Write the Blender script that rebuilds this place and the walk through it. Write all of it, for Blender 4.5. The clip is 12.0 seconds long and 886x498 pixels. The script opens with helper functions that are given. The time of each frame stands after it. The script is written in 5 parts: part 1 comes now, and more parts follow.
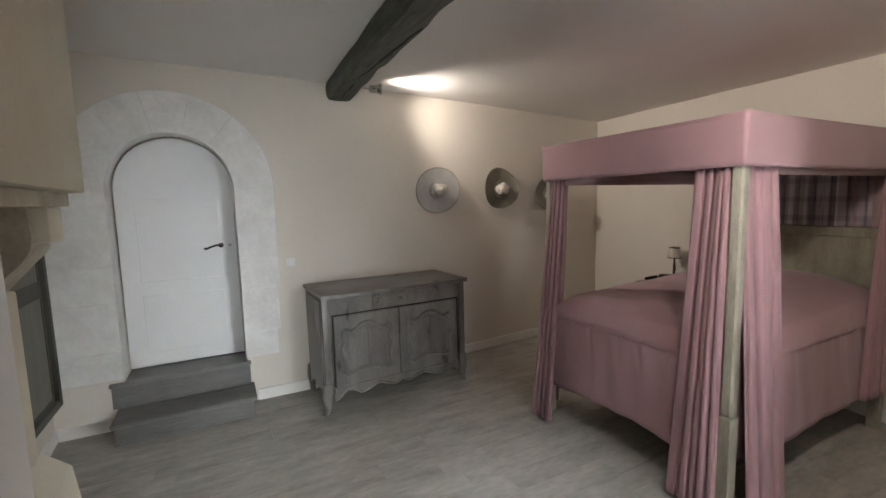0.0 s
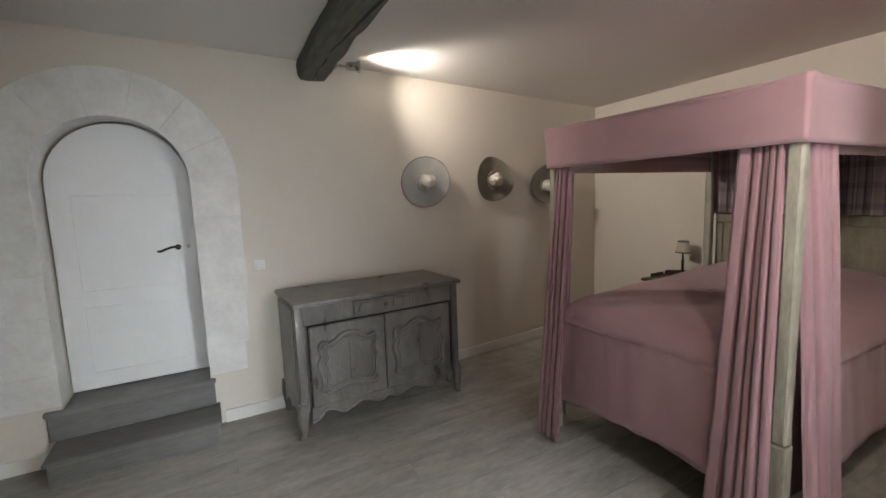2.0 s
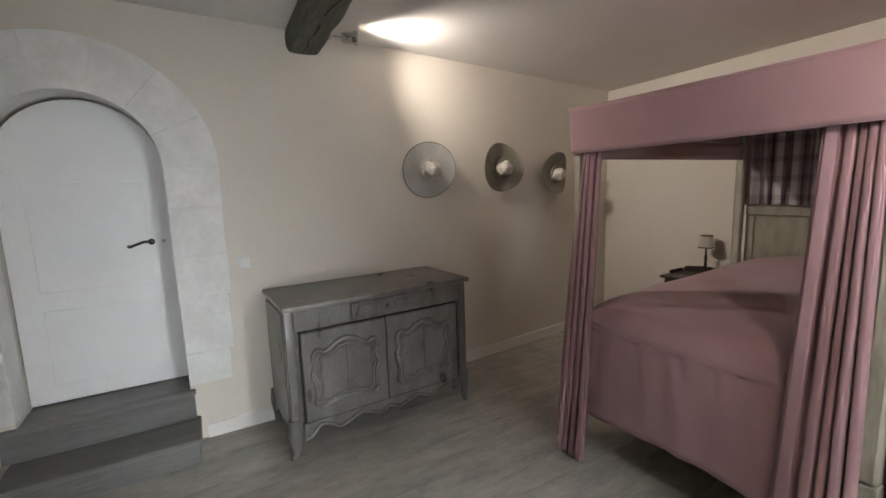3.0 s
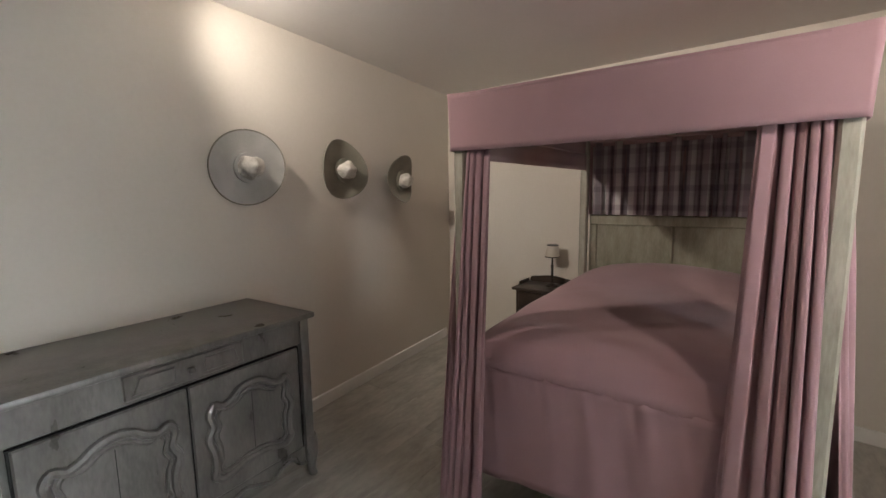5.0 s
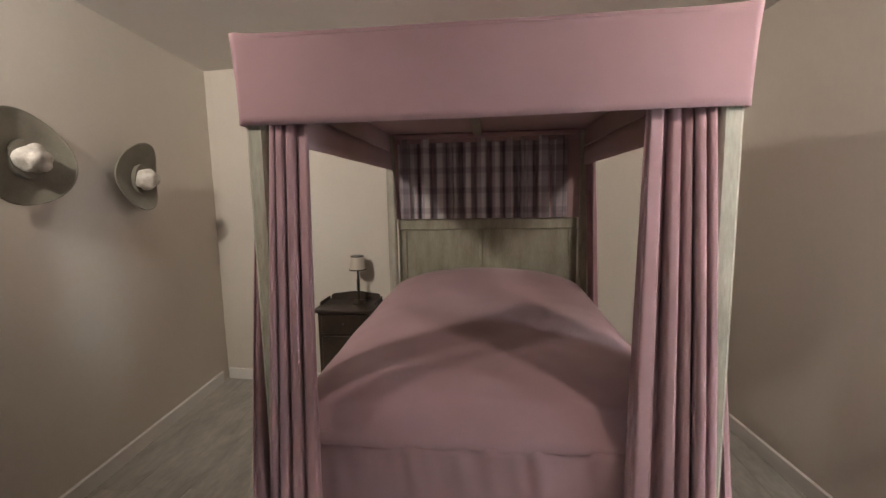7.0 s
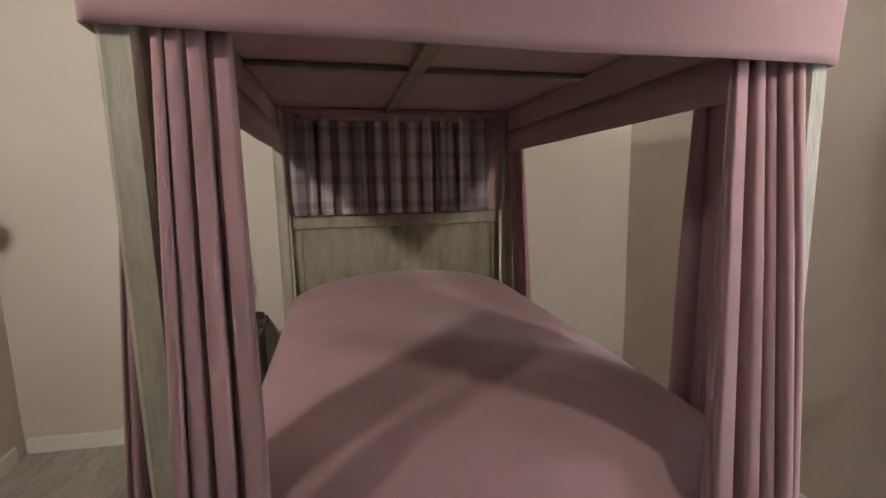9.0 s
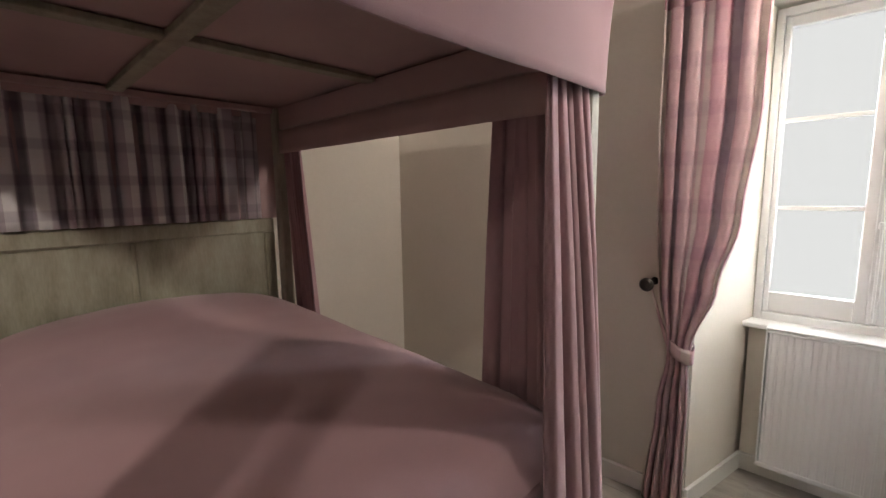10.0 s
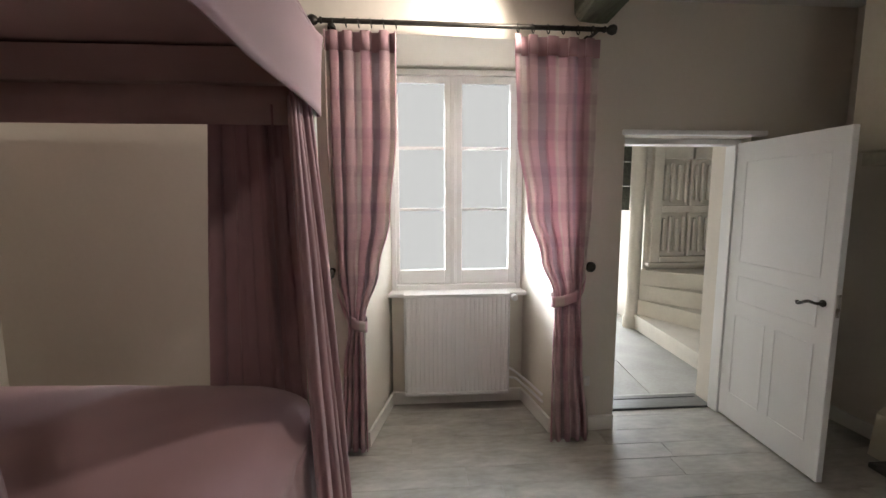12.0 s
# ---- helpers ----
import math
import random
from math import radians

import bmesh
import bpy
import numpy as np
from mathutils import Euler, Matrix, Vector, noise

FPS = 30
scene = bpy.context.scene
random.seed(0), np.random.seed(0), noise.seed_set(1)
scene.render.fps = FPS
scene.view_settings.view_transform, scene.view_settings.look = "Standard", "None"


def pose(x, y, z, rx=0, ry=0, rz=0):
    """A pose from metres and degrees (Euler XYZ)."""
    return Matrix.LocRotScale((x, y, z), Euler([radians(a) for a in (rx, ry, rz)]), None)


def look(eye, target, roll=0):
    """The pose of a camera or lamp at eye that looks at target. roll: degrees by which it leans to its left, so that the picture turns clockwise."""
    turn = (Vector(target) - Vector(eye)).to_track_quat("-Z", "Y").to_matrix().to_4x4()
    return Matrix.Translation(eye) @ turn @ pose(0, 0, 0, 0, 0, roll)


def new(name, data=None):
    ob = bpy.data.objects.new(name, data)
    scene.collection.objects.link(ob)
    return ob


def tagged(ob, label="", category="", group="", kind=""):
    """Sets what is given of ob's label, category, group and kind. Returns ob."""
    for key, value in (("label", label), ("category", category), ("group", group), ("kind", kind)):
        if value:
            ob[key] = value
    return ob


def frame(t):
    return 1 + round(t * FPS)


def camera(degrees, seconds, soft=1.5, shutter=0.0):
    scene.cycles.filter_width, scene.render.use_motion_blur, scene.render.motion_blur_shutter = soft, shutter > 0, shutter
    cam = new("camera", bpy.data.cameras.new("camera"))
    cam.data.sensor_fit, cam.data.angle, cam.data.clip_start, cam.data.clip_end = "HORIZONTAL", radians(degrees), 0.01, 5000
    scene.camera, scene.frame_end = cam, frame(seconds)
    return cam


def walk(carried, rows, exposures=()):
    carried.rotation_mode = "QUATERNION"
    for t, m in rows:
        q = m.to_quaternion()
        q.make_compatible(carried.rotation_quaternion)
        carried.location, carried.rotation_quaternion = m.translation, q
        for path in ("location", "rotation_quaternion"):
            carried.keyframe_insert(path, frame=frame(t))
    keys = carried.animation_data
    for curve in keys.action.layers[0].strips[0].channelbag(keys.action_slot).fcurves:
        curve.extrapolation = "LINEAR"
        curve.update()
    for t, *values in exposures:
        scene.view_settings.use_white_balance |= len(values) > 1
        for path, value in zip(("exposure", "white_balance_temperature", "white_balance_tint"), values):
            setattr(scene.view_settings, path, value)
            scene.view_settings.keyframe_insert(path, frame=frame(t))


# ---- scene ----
cam = camera(91.4, 12.0)
PATH = [
    (0, (0.469, 0.376, 1.717), (1.373, 2.146, 1.495), -1.4),
    (0.5, (0.472, 0.431, 1.713), (1.383, 2.198, 1.49), -1.3),
    (1, (0.497, 0.522, 1.703), (1.421, 2.281, 1.48), -1.6),
    (1.5, (0.535, 0.618, 1.693), (1.482, 2.363, 1.455), -2.0),
    (2, (0.643, 0.769, 1.691), (1.599, 2.508, 1.447), -2.1),
    (2.5, (0.695, 0.917, 1.678), (1.535, 2.714, 1.427), -2.5),
    (3, (0.724, 1.13, 1.679), (1.705, 2.85, 1.394), -1.9),
    (3.5, (0.756, 1.266, 1.691), (1.967, 2.829, 1.389), -1.2),
    (3.7, (0.798, 1.313, 1.695), (2.094, 2.805, 1.384), -0.7),
    (5.5, (1.046, 2.004, 1.641), (2.783, 2.964, 1.396), -1.3),
    (6, (1.137, 2.117, 1.638), (3.02, 2.739, 1.385), -1.1),
    (6.5, (1.302, 2.208, 1.622), (3.254, 2.565, 1.371), -0.9),
    (7, (1.441, 2.287, 1.624), (3.414, 2.5, 1.379), -1.1),
    (7.2, (1.496, 2.302, 1.612), (3.478, 2.428, 1.375), -0.5),
    (9, (1.945, 2.684, 1.593), (3.873, 2.226, 1.319), -1.2),
    (9.3, (2.031, 2.710, 1.591), (3.904, 2.080, 1.312), -0.9),
    (9.5, (2.080, 2.742, 1.589), (3.872, 1.916, 1.313), -0.6),
    (9.8, (2.148, 2.768, 1.590), (3.699, 1.590, 1.327), -0.6),
    (10, (2.192, 2.800, 1.589), (3.555, 1.372, 1.327), -0.8),
    (10.2, (2.240, 2.844, 1.579), (3.350, 1.213, 1.333), -1.4),
    (10.5, (2.286, 2.878, 1.578), (3.102, 1.069, 1.325), -1.5),
    (11, (2.317, 2.925, 1.568), (2.674, 0.973, 1.321), -0.5),
    (11.5, (2.336, 3.054, 1.567), (2.38, 1.069, 1.327), -0.2),
    (12, (2.416, 3.143, 1.574), (2.269, 1.163, 1.334), -0.2),
]
walk(cam, [(t, look(eye, target, roll)) for t, eye, target, roll in PATH],
     exposures=[(0.0, -0.03), (3.5, -0.02), (5.5, 0.1), (6.5, 0.28), (7.2, 0.38), (9.0, 0.33), (9.5, 0.42), (10.0, 0.3), (10.6, 0.0), (12.0, 0.0)])
# ---- world, light ----
world = bpy.data.worlds.new("sky")
world.use_nodes = True
scene.world = world
_n, _l = world.node_tree.nodes, world.node_tree.links
_sky = _n.new("ShaderNodeTexSky")
_sky.sky_type, _sky.sun_disc = "NISHITA", False
_sky.sun_elevation, _sky.sun_rotation = radians(35), radians(200)
_l.new(_sky.outputs[0], _n["Background"].inputs[0])
_n["Background"].inputs[1].default_value = 0.06


def lamp(name, kind, m, power, colour, **more):
    data = bpy.data.lights.new(name, kind)
    data.energy, data.color = power, colour
    for key, value in more.items():
        if key == "size":
            data.shape, data.size, data.size_y = "RECTANGLE", value[0], value[1]
        elif key == "spread":
            data.spread = radians(value)
        elif key == "spot":
            data.spot_size, data.spot_blend, data.shadow_soft_size = radians(value[0]), value[1], value[2]
    ob = new(name, data)
    ob.matrix_world = m
    return ob


# daylight through the window, the lit stairwell and the two spotlights on the beam
for eye, aim, power in (((1.93, -0.46, 1.72), (3.10, 1.0, 1.66), 7.0), ((2.25, -0.46, 1.70), (1.17, 1.0, 1.36), 36.0), ((2.08, -0.46, 1.86), (2.08, 0.54, 0.96), 4.0)):
    lamp("window_daylight", "AREA", look(eye, aim), power, (0.87, 0.94, 1.0), size=(0.60, 1.2), spread=54)
lamp("high_sky_daylight", "AREA", look((2.10, -0.64, 2.77), (0.75, 3.6, 0.0)), 70.0, (0.87, 0.94, 1.0), size=(0.90, 0.22), spread=52)
lamp("stair_daylight", "AREA", look((-0.05, -2.80, 1.05), (0.75, 1.0, 1.52)), 84.0, (0.90, 0.95, 1.0), size=(1.6, 1.9), spread=125)
lamp("north_spot", "SPOT", look((1.87, 4.10, 2.705), (4.75, 3.42, 2.12)), 120.0, (1.0, 0.90, 0.80), spot=(118, 0.9, 0.075))
lamp("south_spot", "SPOT", look((1.74, 0.85, 2.62), (2.85, 0.70, 2.28)), 74.0, (1.0, 0.90, 0.80), spot=(142, 0.8, 0.075))

# ---- materials ----


def surface(name, base, other, rough=0.6, metal=0.0, scale=3.0, fine=60.0, bump=0.15, mix=0.6, stretch=(1, 1, 1),
            spread=0.0, sheen=0.0, spec=0.5, coarse=0.0, shuffle=False):
    """A painted, wooden, stone or cloth surface: two tones at two scales, fine relief and uneven gloss."""
    m = bpy.data.materials.new(name)
    m.use_nodes = True
    n, l = m.node_tree.nodes, m.node_tree.links
    b = n["Principled BSDF"]
    at = n.new("ShaderNodeNewGeometry")
    sc = n.new("ShaderNodeVectorMath")
    sc.operation = "MULTIPLY"
    sc.inputs[1].default_value = stretch
    if shuffle:
        own, far = n.new("ShaderNodeObjectInfo"), n.new("ShaderNodeVectorMath")
        far.operation = "MULTIPLY_ADD"
        far.inputs[1].default_value = (41.0, 17.0, 0.0)
        l.new(own.outputs["Random"], far.inputs[0])
        l.new(at.outputs["Position"], far.inputs[2])
        l.new(far.outputs[0], sc.inputs[0])
    else:
        l.new(at.outputs["Position"], sc.inputs[0])
    big, small = n.new("ShaderNodeTexNoise"), n.new("ShaderNodeTexNoise")
    big.inputs["Scale"].default_value, big.inputs["Detail"].default_value = scale, 6
    small.inputs["Scale"].default_value, small.inputs["Detail"].default_value = fine, 4
    l.new(sc.outputs[0], big.inputs["Vector"])
    l.new(sc.outputs[0], small.inputs["Vector"])
    blend = n.new("ShaderNodeMath")
    blend.operation = "MULTIPLY_ADD"
    l.new(small.outputs[0], blend.inputs[0])
    blend.inputs[1].default_value = 0.45
    l.new(big.outputs[0], blend.inputs[2])
    ramp = n.new("ShaderNodeValToRGB")
    ramp.color_ramp.elements[0].position, ramp.color_ramp.elements[1].position = 0.72 - mix / 2, 0.72 + mix / 2
    ramp.color_ramp.elements[0].color, ramp.color_ramp.elements[1].color = (*base, 1), (*other, 1)
    l.new(blend.outputs[0], ramp.inputs[0])
    colour = ramp.outputs[0]
    if spread:
        info, hue = n.new("ShaderNodeObjectInfo"), n.new("ShaderNodeHueSaturation")
        rng = n.new("ShaderNodeMapRange")
        rng.inputs["To Min"].default_value, rng.inputs["To Max"].default_value = 1 - spread, 1 + spread
        l.new(info.outputs["Random"], rng.inputs["Value"])
        l.new(rng.outputs[0], hue.inputs["Value"])
        l.new(colour, hue.inputs["Color"])
        colour = hue.outputs[0]
    l.new(colour, b.inputs["Base Color"])
    gloss = n.new("ShaderNodeMapRange")
    gloss.inputs["To Min"].default_value, gloss.inputs["To Max"].default_value = rough - 0.1, min(1, rough + 0.12)
    l.new(big.outputs[0], gloss.inputs["Value"])
    l.new(gloss.outputs[0], b.inputs["Roughness"])
    b.inputs["Metallic"].default_value = metal
    b.inputs["Specular IOR Level"].default_value = spec
    b.inputs["Sheen Weight"].default_value = sheen
    bp = n.new("ShaderNodeBump")
    bp.inputs["Strength"].default_value, bp.inputs["Distance"].default_value = bump, 0.004
    height = small.outputs[0]
    if coarse:
        add = n.new("ShaderNodeMath")
        add.operation = "MULTIPLY_ADD"
        l.new(big.outputs[0], add.inputs[0])
        add.inputs[1].default_value = coarse
        l.new(small.outputs[0], add.inputs[2])
        height = add.outputs[0]
    l.new(height, bp.inputs["Height"])
    l.new(bp.outputs[0], b.inputs["Normal"])
    return m


def plaid(name, wide=((0.66, 0.56, 0.47), (0.47, 0.27, 0.29), (0.33, 0.25, 0.25), (0.52, 0.34, 0.35), (0.56, 0.38, 0.38)), band=0.87, repeat=(0.23, 0.21)):
    """Woven check in rose, cream and grey, laid by the cloth's own width and length in metres."""
    m = bpy.data.materials.new(name)
    m.use_nodes = True
    n, l = m.node_tree.nodes, m.node_tree.links
    b = n["Principled BSDF"]
    uv = n.new("ShaderNodeUVMap")
    sep = n.new("ShaderNodeSeparateXYZ")
    l.new(uv.outputs[0], sep.inputs[0])
    cols = []
    for axis, period in ((0, repeat[0]), (1, repeat[1])):
        wrap = n.new("ShaderNodeMath")
        wrap.operation = "FRACT"
        div = n.new("ShaderNodeMath")
        div.operation = "DIVIDE"
        div.inputs[1].default_value = period
        l.new(sep.outputs[axis], div.inputs[0])
        l.new(div.outputs[0], wrap.inputs[0])
        ramp = n.new("ShaderNodeValToRGB")
        r = ramp.color_ramp
        stops = ((0.0, wide[0]), (0.20, wide[0]), (0.24, wide[1]), (0.46, wide[1]), (0.50, wide[2]), (0.66, wide[2]), (0.70, wide[3]), (0.96, wide[4]))
        if axis == 1:
            stops = ((0.0, (1, 1, 1)), (0.42, (1, 1, 1)), (0.48, (band, band - 0.02, band)), (0.72, (band - 0.03, band - 0.06, band - 0.03)), (0.78, (0.96, 0.96, 0.96)))
        while len(r.elements) < len(stops):
            r.elements.new(0.5)
        for e, (at, c) in zip(r.elements, stops):
            e.position, e.color = at, (*c, 1)
        l.new(wrap.outputs[0], ramp.inputs[0])
        cols.append(ramp.outputs[0])
    mul = n.new("ShaderNodeMix")
    mul.data_type, mul.blend_type = "RGBA", "MULTIPLY"
    mul.inputs[0].default_value = 1
    l.new(cols[0], mul.inputs[6])
    l.new(cols[1], mul.inputs[7])
    l.new(mul.outputs[2], b.inputs["Base Color"])
    b.inputs["Roughness"].default_value = 0.9
    b.inputs["Sheen Weight"].default_value = 0.15
    trans = n.new("ShaderNodeBsdfTranslucent")
    l.new(mul.outputs[2], trans.inputs[0])
    both = n.new("ShaderNodeMixShader")
    both.inputs[0].default_value = 0.42
    l.new(b.outputs[0], both.inputs[1])
    l.new(trans.outputs[0], both.inputs[2])
    l.new(both.outputs[0], n["Material Output"].inputs[0])
    noise_t, bp = n.new("ShaderNodeTexNoise"), n.new("ShaderNodeBump")
    noise_t.inputs["Scale"].default_value = 500
    bp.inputs["Strength"].default_value, bp.inputs["Distance"].default_value = 0.2, 0.002
    l.new(noise_t.outputs[0], bp.inputs["Height"])
    l.new(bp.outputs[0], b.inputs["Normal"])
    return m


def glowing(name, colour, strength):
    m = bpy.data.materials.new(name)
    m.use_nodes = True
    n, l = m.node_tree.nodes, m.node_tree.links
    e = n.new("ShaderNodeEmission")
    e.inputs[0].default_value, e.inputs[1].default_value = (*colour, 1), strength
    l.new(e.outputs[0], n["Material Output"].inputs[0])
    return m


def clear(name):
    m = bpy.data.materials.new(name)
    m.use_nodes = True
    b = m.node_tree.nodes["Principled BSDF"]
    b.inputs["Base Color"].default_value = (0.95, 0.97, 0.97, 1)
    b.inputs["Transmission Weight"].default_value = 1
    b.inputs["Roughness"].default_value, b.inputs["IOR"].default_value = 0.02, 1.1
    return m


PLASTER = surface("cream_plaster", (0.645, 0.592, 0.515), (0.71, 0.655, 0.58), 0.85, scale=1.3, fine=45, bump=0.12, mix=0.7, coarse=1.5)
CEILING = surface("white_ceiling_paint", (0.74, 0.71, 0.68), (0.80, 0.77, 0.74), 0.85, scale=1.0, fine=40, bump=0.1, coarse=1.5)
HOOD = surface("limewashed_hood", (0.72, 0.66, 0.53), (0.80, 0.75, 0.63), 0.85, scale=2.0, fine=35, bump=0.3, coarse=2.0)
WHITE = surface("white_paint", (0.79, 0.785, 0.775), (0.84, 0.835, 0.825), 0.45, scale=2.5, fine=70, bump=0.06)
SKIRTING = surface("skirting_paint", (0.77, 0.75, 0.71), (0.83, 0.81, 0.77), 0.45, scale=2.5, fine=70, bump=0.06)
ENAMEL = surface("radiator_enamel", (0.82, 0.815, 0.815), (0.86, 0.855, 0.855), 0.35, scale=2, fine=80, bump=0.03)
LIME = surface("limewashed_stone", (0.63, 0.61, 0.575), (0.84, 0.83, 0.81), 0.9, scale=5.0, fine=34, bump=0.6, mix=0.8, coarse=2.5, spread=0.03)
STONE = surface("old_limestone", (0.42, 0.375, 0.29), (0.66, 0.615, 0.52), 0.9, scale=7.0, fine=40, bump=0.9, mix=0.6, coarse=3.0)
PALE = surface("pale_stair_stone", (0.54, 0.49, 0.42), (0.66, 0.61, 0.53), 0.8, scale=4.0, fine=40, bump=0.4, coarse=2.0)
LANDING = surface("worn_landing_slab", (0.25, 0.24, 0.215), (0.38, 0.365, 0.335), 0.7, scale=3.0, fine=40, bump=0.3, coarse=1.5)
BOARD = surface("grey_floor_board", (0.20, 0.188, 0.160), (0.50, 0.475, 0.43), 0.50, scale=2.8, fine=12, bump=0.16, stretch=(1.2, 3.0, 1), spread=0.05, mix=0.85, shuffle=True)
SCREED = surface("floor_joint", (0.13, 0.125, 0.11), (0.46, 0.45, 0.41), 0.8, scale=5.0, mix=0.5)
BUFFET = surface("grey_stained_oak", (0.058, 0.055, 0.048), (0.19, 0.176, 0.164), 0.30, scale=4, fine=34, bump=0.18, stretch=(2.5, 2.5, 0.8), mix=0.7, spec=0.6)
STEPWOOD = surface("grey_painted_step", (0.085, 0.084, 0.076), (0.20, 0.193, 0.182), 0.42, scale=3.2, fine=26, bump=0.2, stretch=(0.5, 3, 3), mix=0.7)
BEAM = surface("blackened_oak", (0.034, 0.038, 0.027), (0.15, 0.153, 0.118), 0.75, scale=8, fine=34, bump=1.3, stretch=(5, 0.6, 5), mix=0.7, coarse=2.0)
DARKWOOD = surface("dark_walnut", (0.020, 0.013, 0.009), (0.065, 0.045, 0.033), 0.35, scale=6, fine=40, bump=0.2)
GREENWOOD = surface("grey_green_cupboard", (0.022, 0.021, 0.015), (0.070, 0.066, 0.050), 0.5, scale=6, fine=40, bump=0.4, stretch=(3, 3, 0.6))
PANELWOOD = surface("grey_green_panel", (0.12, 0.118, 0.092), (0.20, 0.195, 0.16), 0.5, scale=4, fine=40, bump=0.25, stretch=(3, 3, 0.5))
BEDWOOD = surface("grey_green_bed_paint", (0.20, 0.183, 0.125), (0.375, 0.35, 0.265), 0.55, scale=6, fine=40, bump=0.25, stretch=(3, 3, 0.7))
POSTWOOD = surface("worn_bed_post_paint", (0.25, 0.232, 0.175), (0.48, 0.45, 0.37), 0.55, scale=7, fine=40, bump=0.3, stretch=(3, 3, 0.6))
HEARTH = surface("sooty_hearth_stone", (0.035, 0.033, 0.028), (0.16, 0.15, 0.13), 0.8, scale=9, fine=38, bump=0.7, coarse=2.0, mix=0.5)
PINK = surface("rose_cotton", (0.350, 0.210, 0.230), (0.420, 0.252, 0.274), 0.9, scale=4, fine=420, bump=0.12, sheen=0.25, mix=0.8, spec=0.2)
PINKDARK = surface("rose_lining", (0.41, 0.285, 0.275), (0.48, 0.34, 0.33), 0.95, scale=4, fine=420, bump=0.1, sheen=0.1, spec=0.2)
PLAID = plaid("rose_plaid", ((0.70, 0.615, 0.57), (0.61, 0.40, 0.43), (0.43, 0.35, 0.365), (0.65, 0.47, 0.49), (0.69, 0.52, 0.525)), 0.90)
PLAIDHEAD = plaid("mauve_plaid", ((0.86, 0.83, 0.82), (0.58, 0.50, 0.535), (0.36, 0.315, 0.34), (0.50, 0.43, 0.46), (0.63, 0.55, 0.58)), 0.78, (0.21, 0.145))
IRON = surface("dark_iron", (0.035, 0.032, 0.028), (0.075, 0.068, 0.06), 0.45, metal=0.8, scale=20, fine=90, bump=0.2)
STEEL = surface("brushed_nickel", (0.45, 0.43, 0.40), (0.60, 0.58, 0.54), 0.28, metal=1.0, scale=20, fine=120, bump=0.05)
FELT = surface("grey_felt", (0.36, 0.35, 0.325), (0.48, 0.47, 0.445), 0.8, scale=7, fine=150, bump=0.2, sheen=0.2)
FELTDARK = surface("olive_felt", (0.15, 0.138, 0.105), (0.26, 0.243, 0.19), 0.75, scale=7, fine=150, bump=0.2, sheen=0.2)
CROWN = surface("pale_straw", (0.42, 0.39, 0.33), (0.74, 0.71, 0.65), 0.85, scale=20, fine=120, bump=0.5, mix=0.5)
PLASTIC = surface("white_plastic", (0.72, 0.71, 0.69), (0.76, 0.75, 0.73), 0.35, scale=5, fine=90, bump=0.02)
BLACKGAP = surface("dark_recess", (0.012, 0.012, 0.011), (0.02, 0.02, 0.018), 0.9)
SHADE = surface("linen_shade", (0.52, 0.46, 0.37), (0.60, 0.54, 0.45), 0.9, scale=12, fine=300, bump=0.2)
GLASS = clear("window_glass")
SKYGLOW = glowing("overcast_daylight", (1.0, 0.985, 0.97), 0.66)
BULB = glowing("lit_bulb", (1.0, 0.86, 0.62), 14.0)

# ---- mesh helpers ----


def B():
    return bmesh.new()


def box(bm, a, b, bev=0.0, m=None, seg=1):
    made = bmesh.ops.create_cube(bm, size=1)["verts"]
    c = [(p + q) / 2 for p, q in zip(a, b)]
    d = [abs(q - p) for p, q in zip(a, b)]
    for v in made:
        v.co = Vector((c[0] + v.co.x * d[0], c[1] + v.co.y * d[1], c[2] + v.co.z * d[2]))
    if bev:
        edges = list({e for v in made for e in v.link_edges})
        made = [v for v in bmesh.ops.bevel(bm, geom=edges, offset=min(bev, min(d) * 0.45), segments=seg, affect="EDGES", profile=0.5)["verts"]]
    if m:
        bmesh.ops.transform(bm, matrix=m, verts=made)
    return bm


def rod(bm, p, q, r, r2=None, n=12):
    p, q = Vector(p), Vector(q)
    d = q - p
    m = Matrix.Translation((p + q) / 2) @ d.to_track_quat("Z", "Y").to_matrix().to_4x4()
    bmesh.ops.create_cone(bm, cap_ends=True, segments=n, radius1=r, radius2=r if r2 is None else r2, depth=d.length, matrix=m)
    return bm


def lathe(bm, profile, m=None, n=20):
    """Turns (radius, height) pairs round z."""
    m = m or Matrix()
    rings = []
    for r, z in profile:
        rings.append([bm.verts.new(m @ Vector((r * math.cos(2 * math.pi * i / n), r * math.sin(2 * math.pi * i / n), z))) for i in range(n)])
    for a, b in zip(rings, rings[1:]):
        for i in range(n):
            bm.faces.new((a[i], a[(i + 1) % n], b[(i + 1) % n], b[i]))
    bm.faces.new(rings[0][::-1])
    bm.faces.new(rings[-1])
    return bm


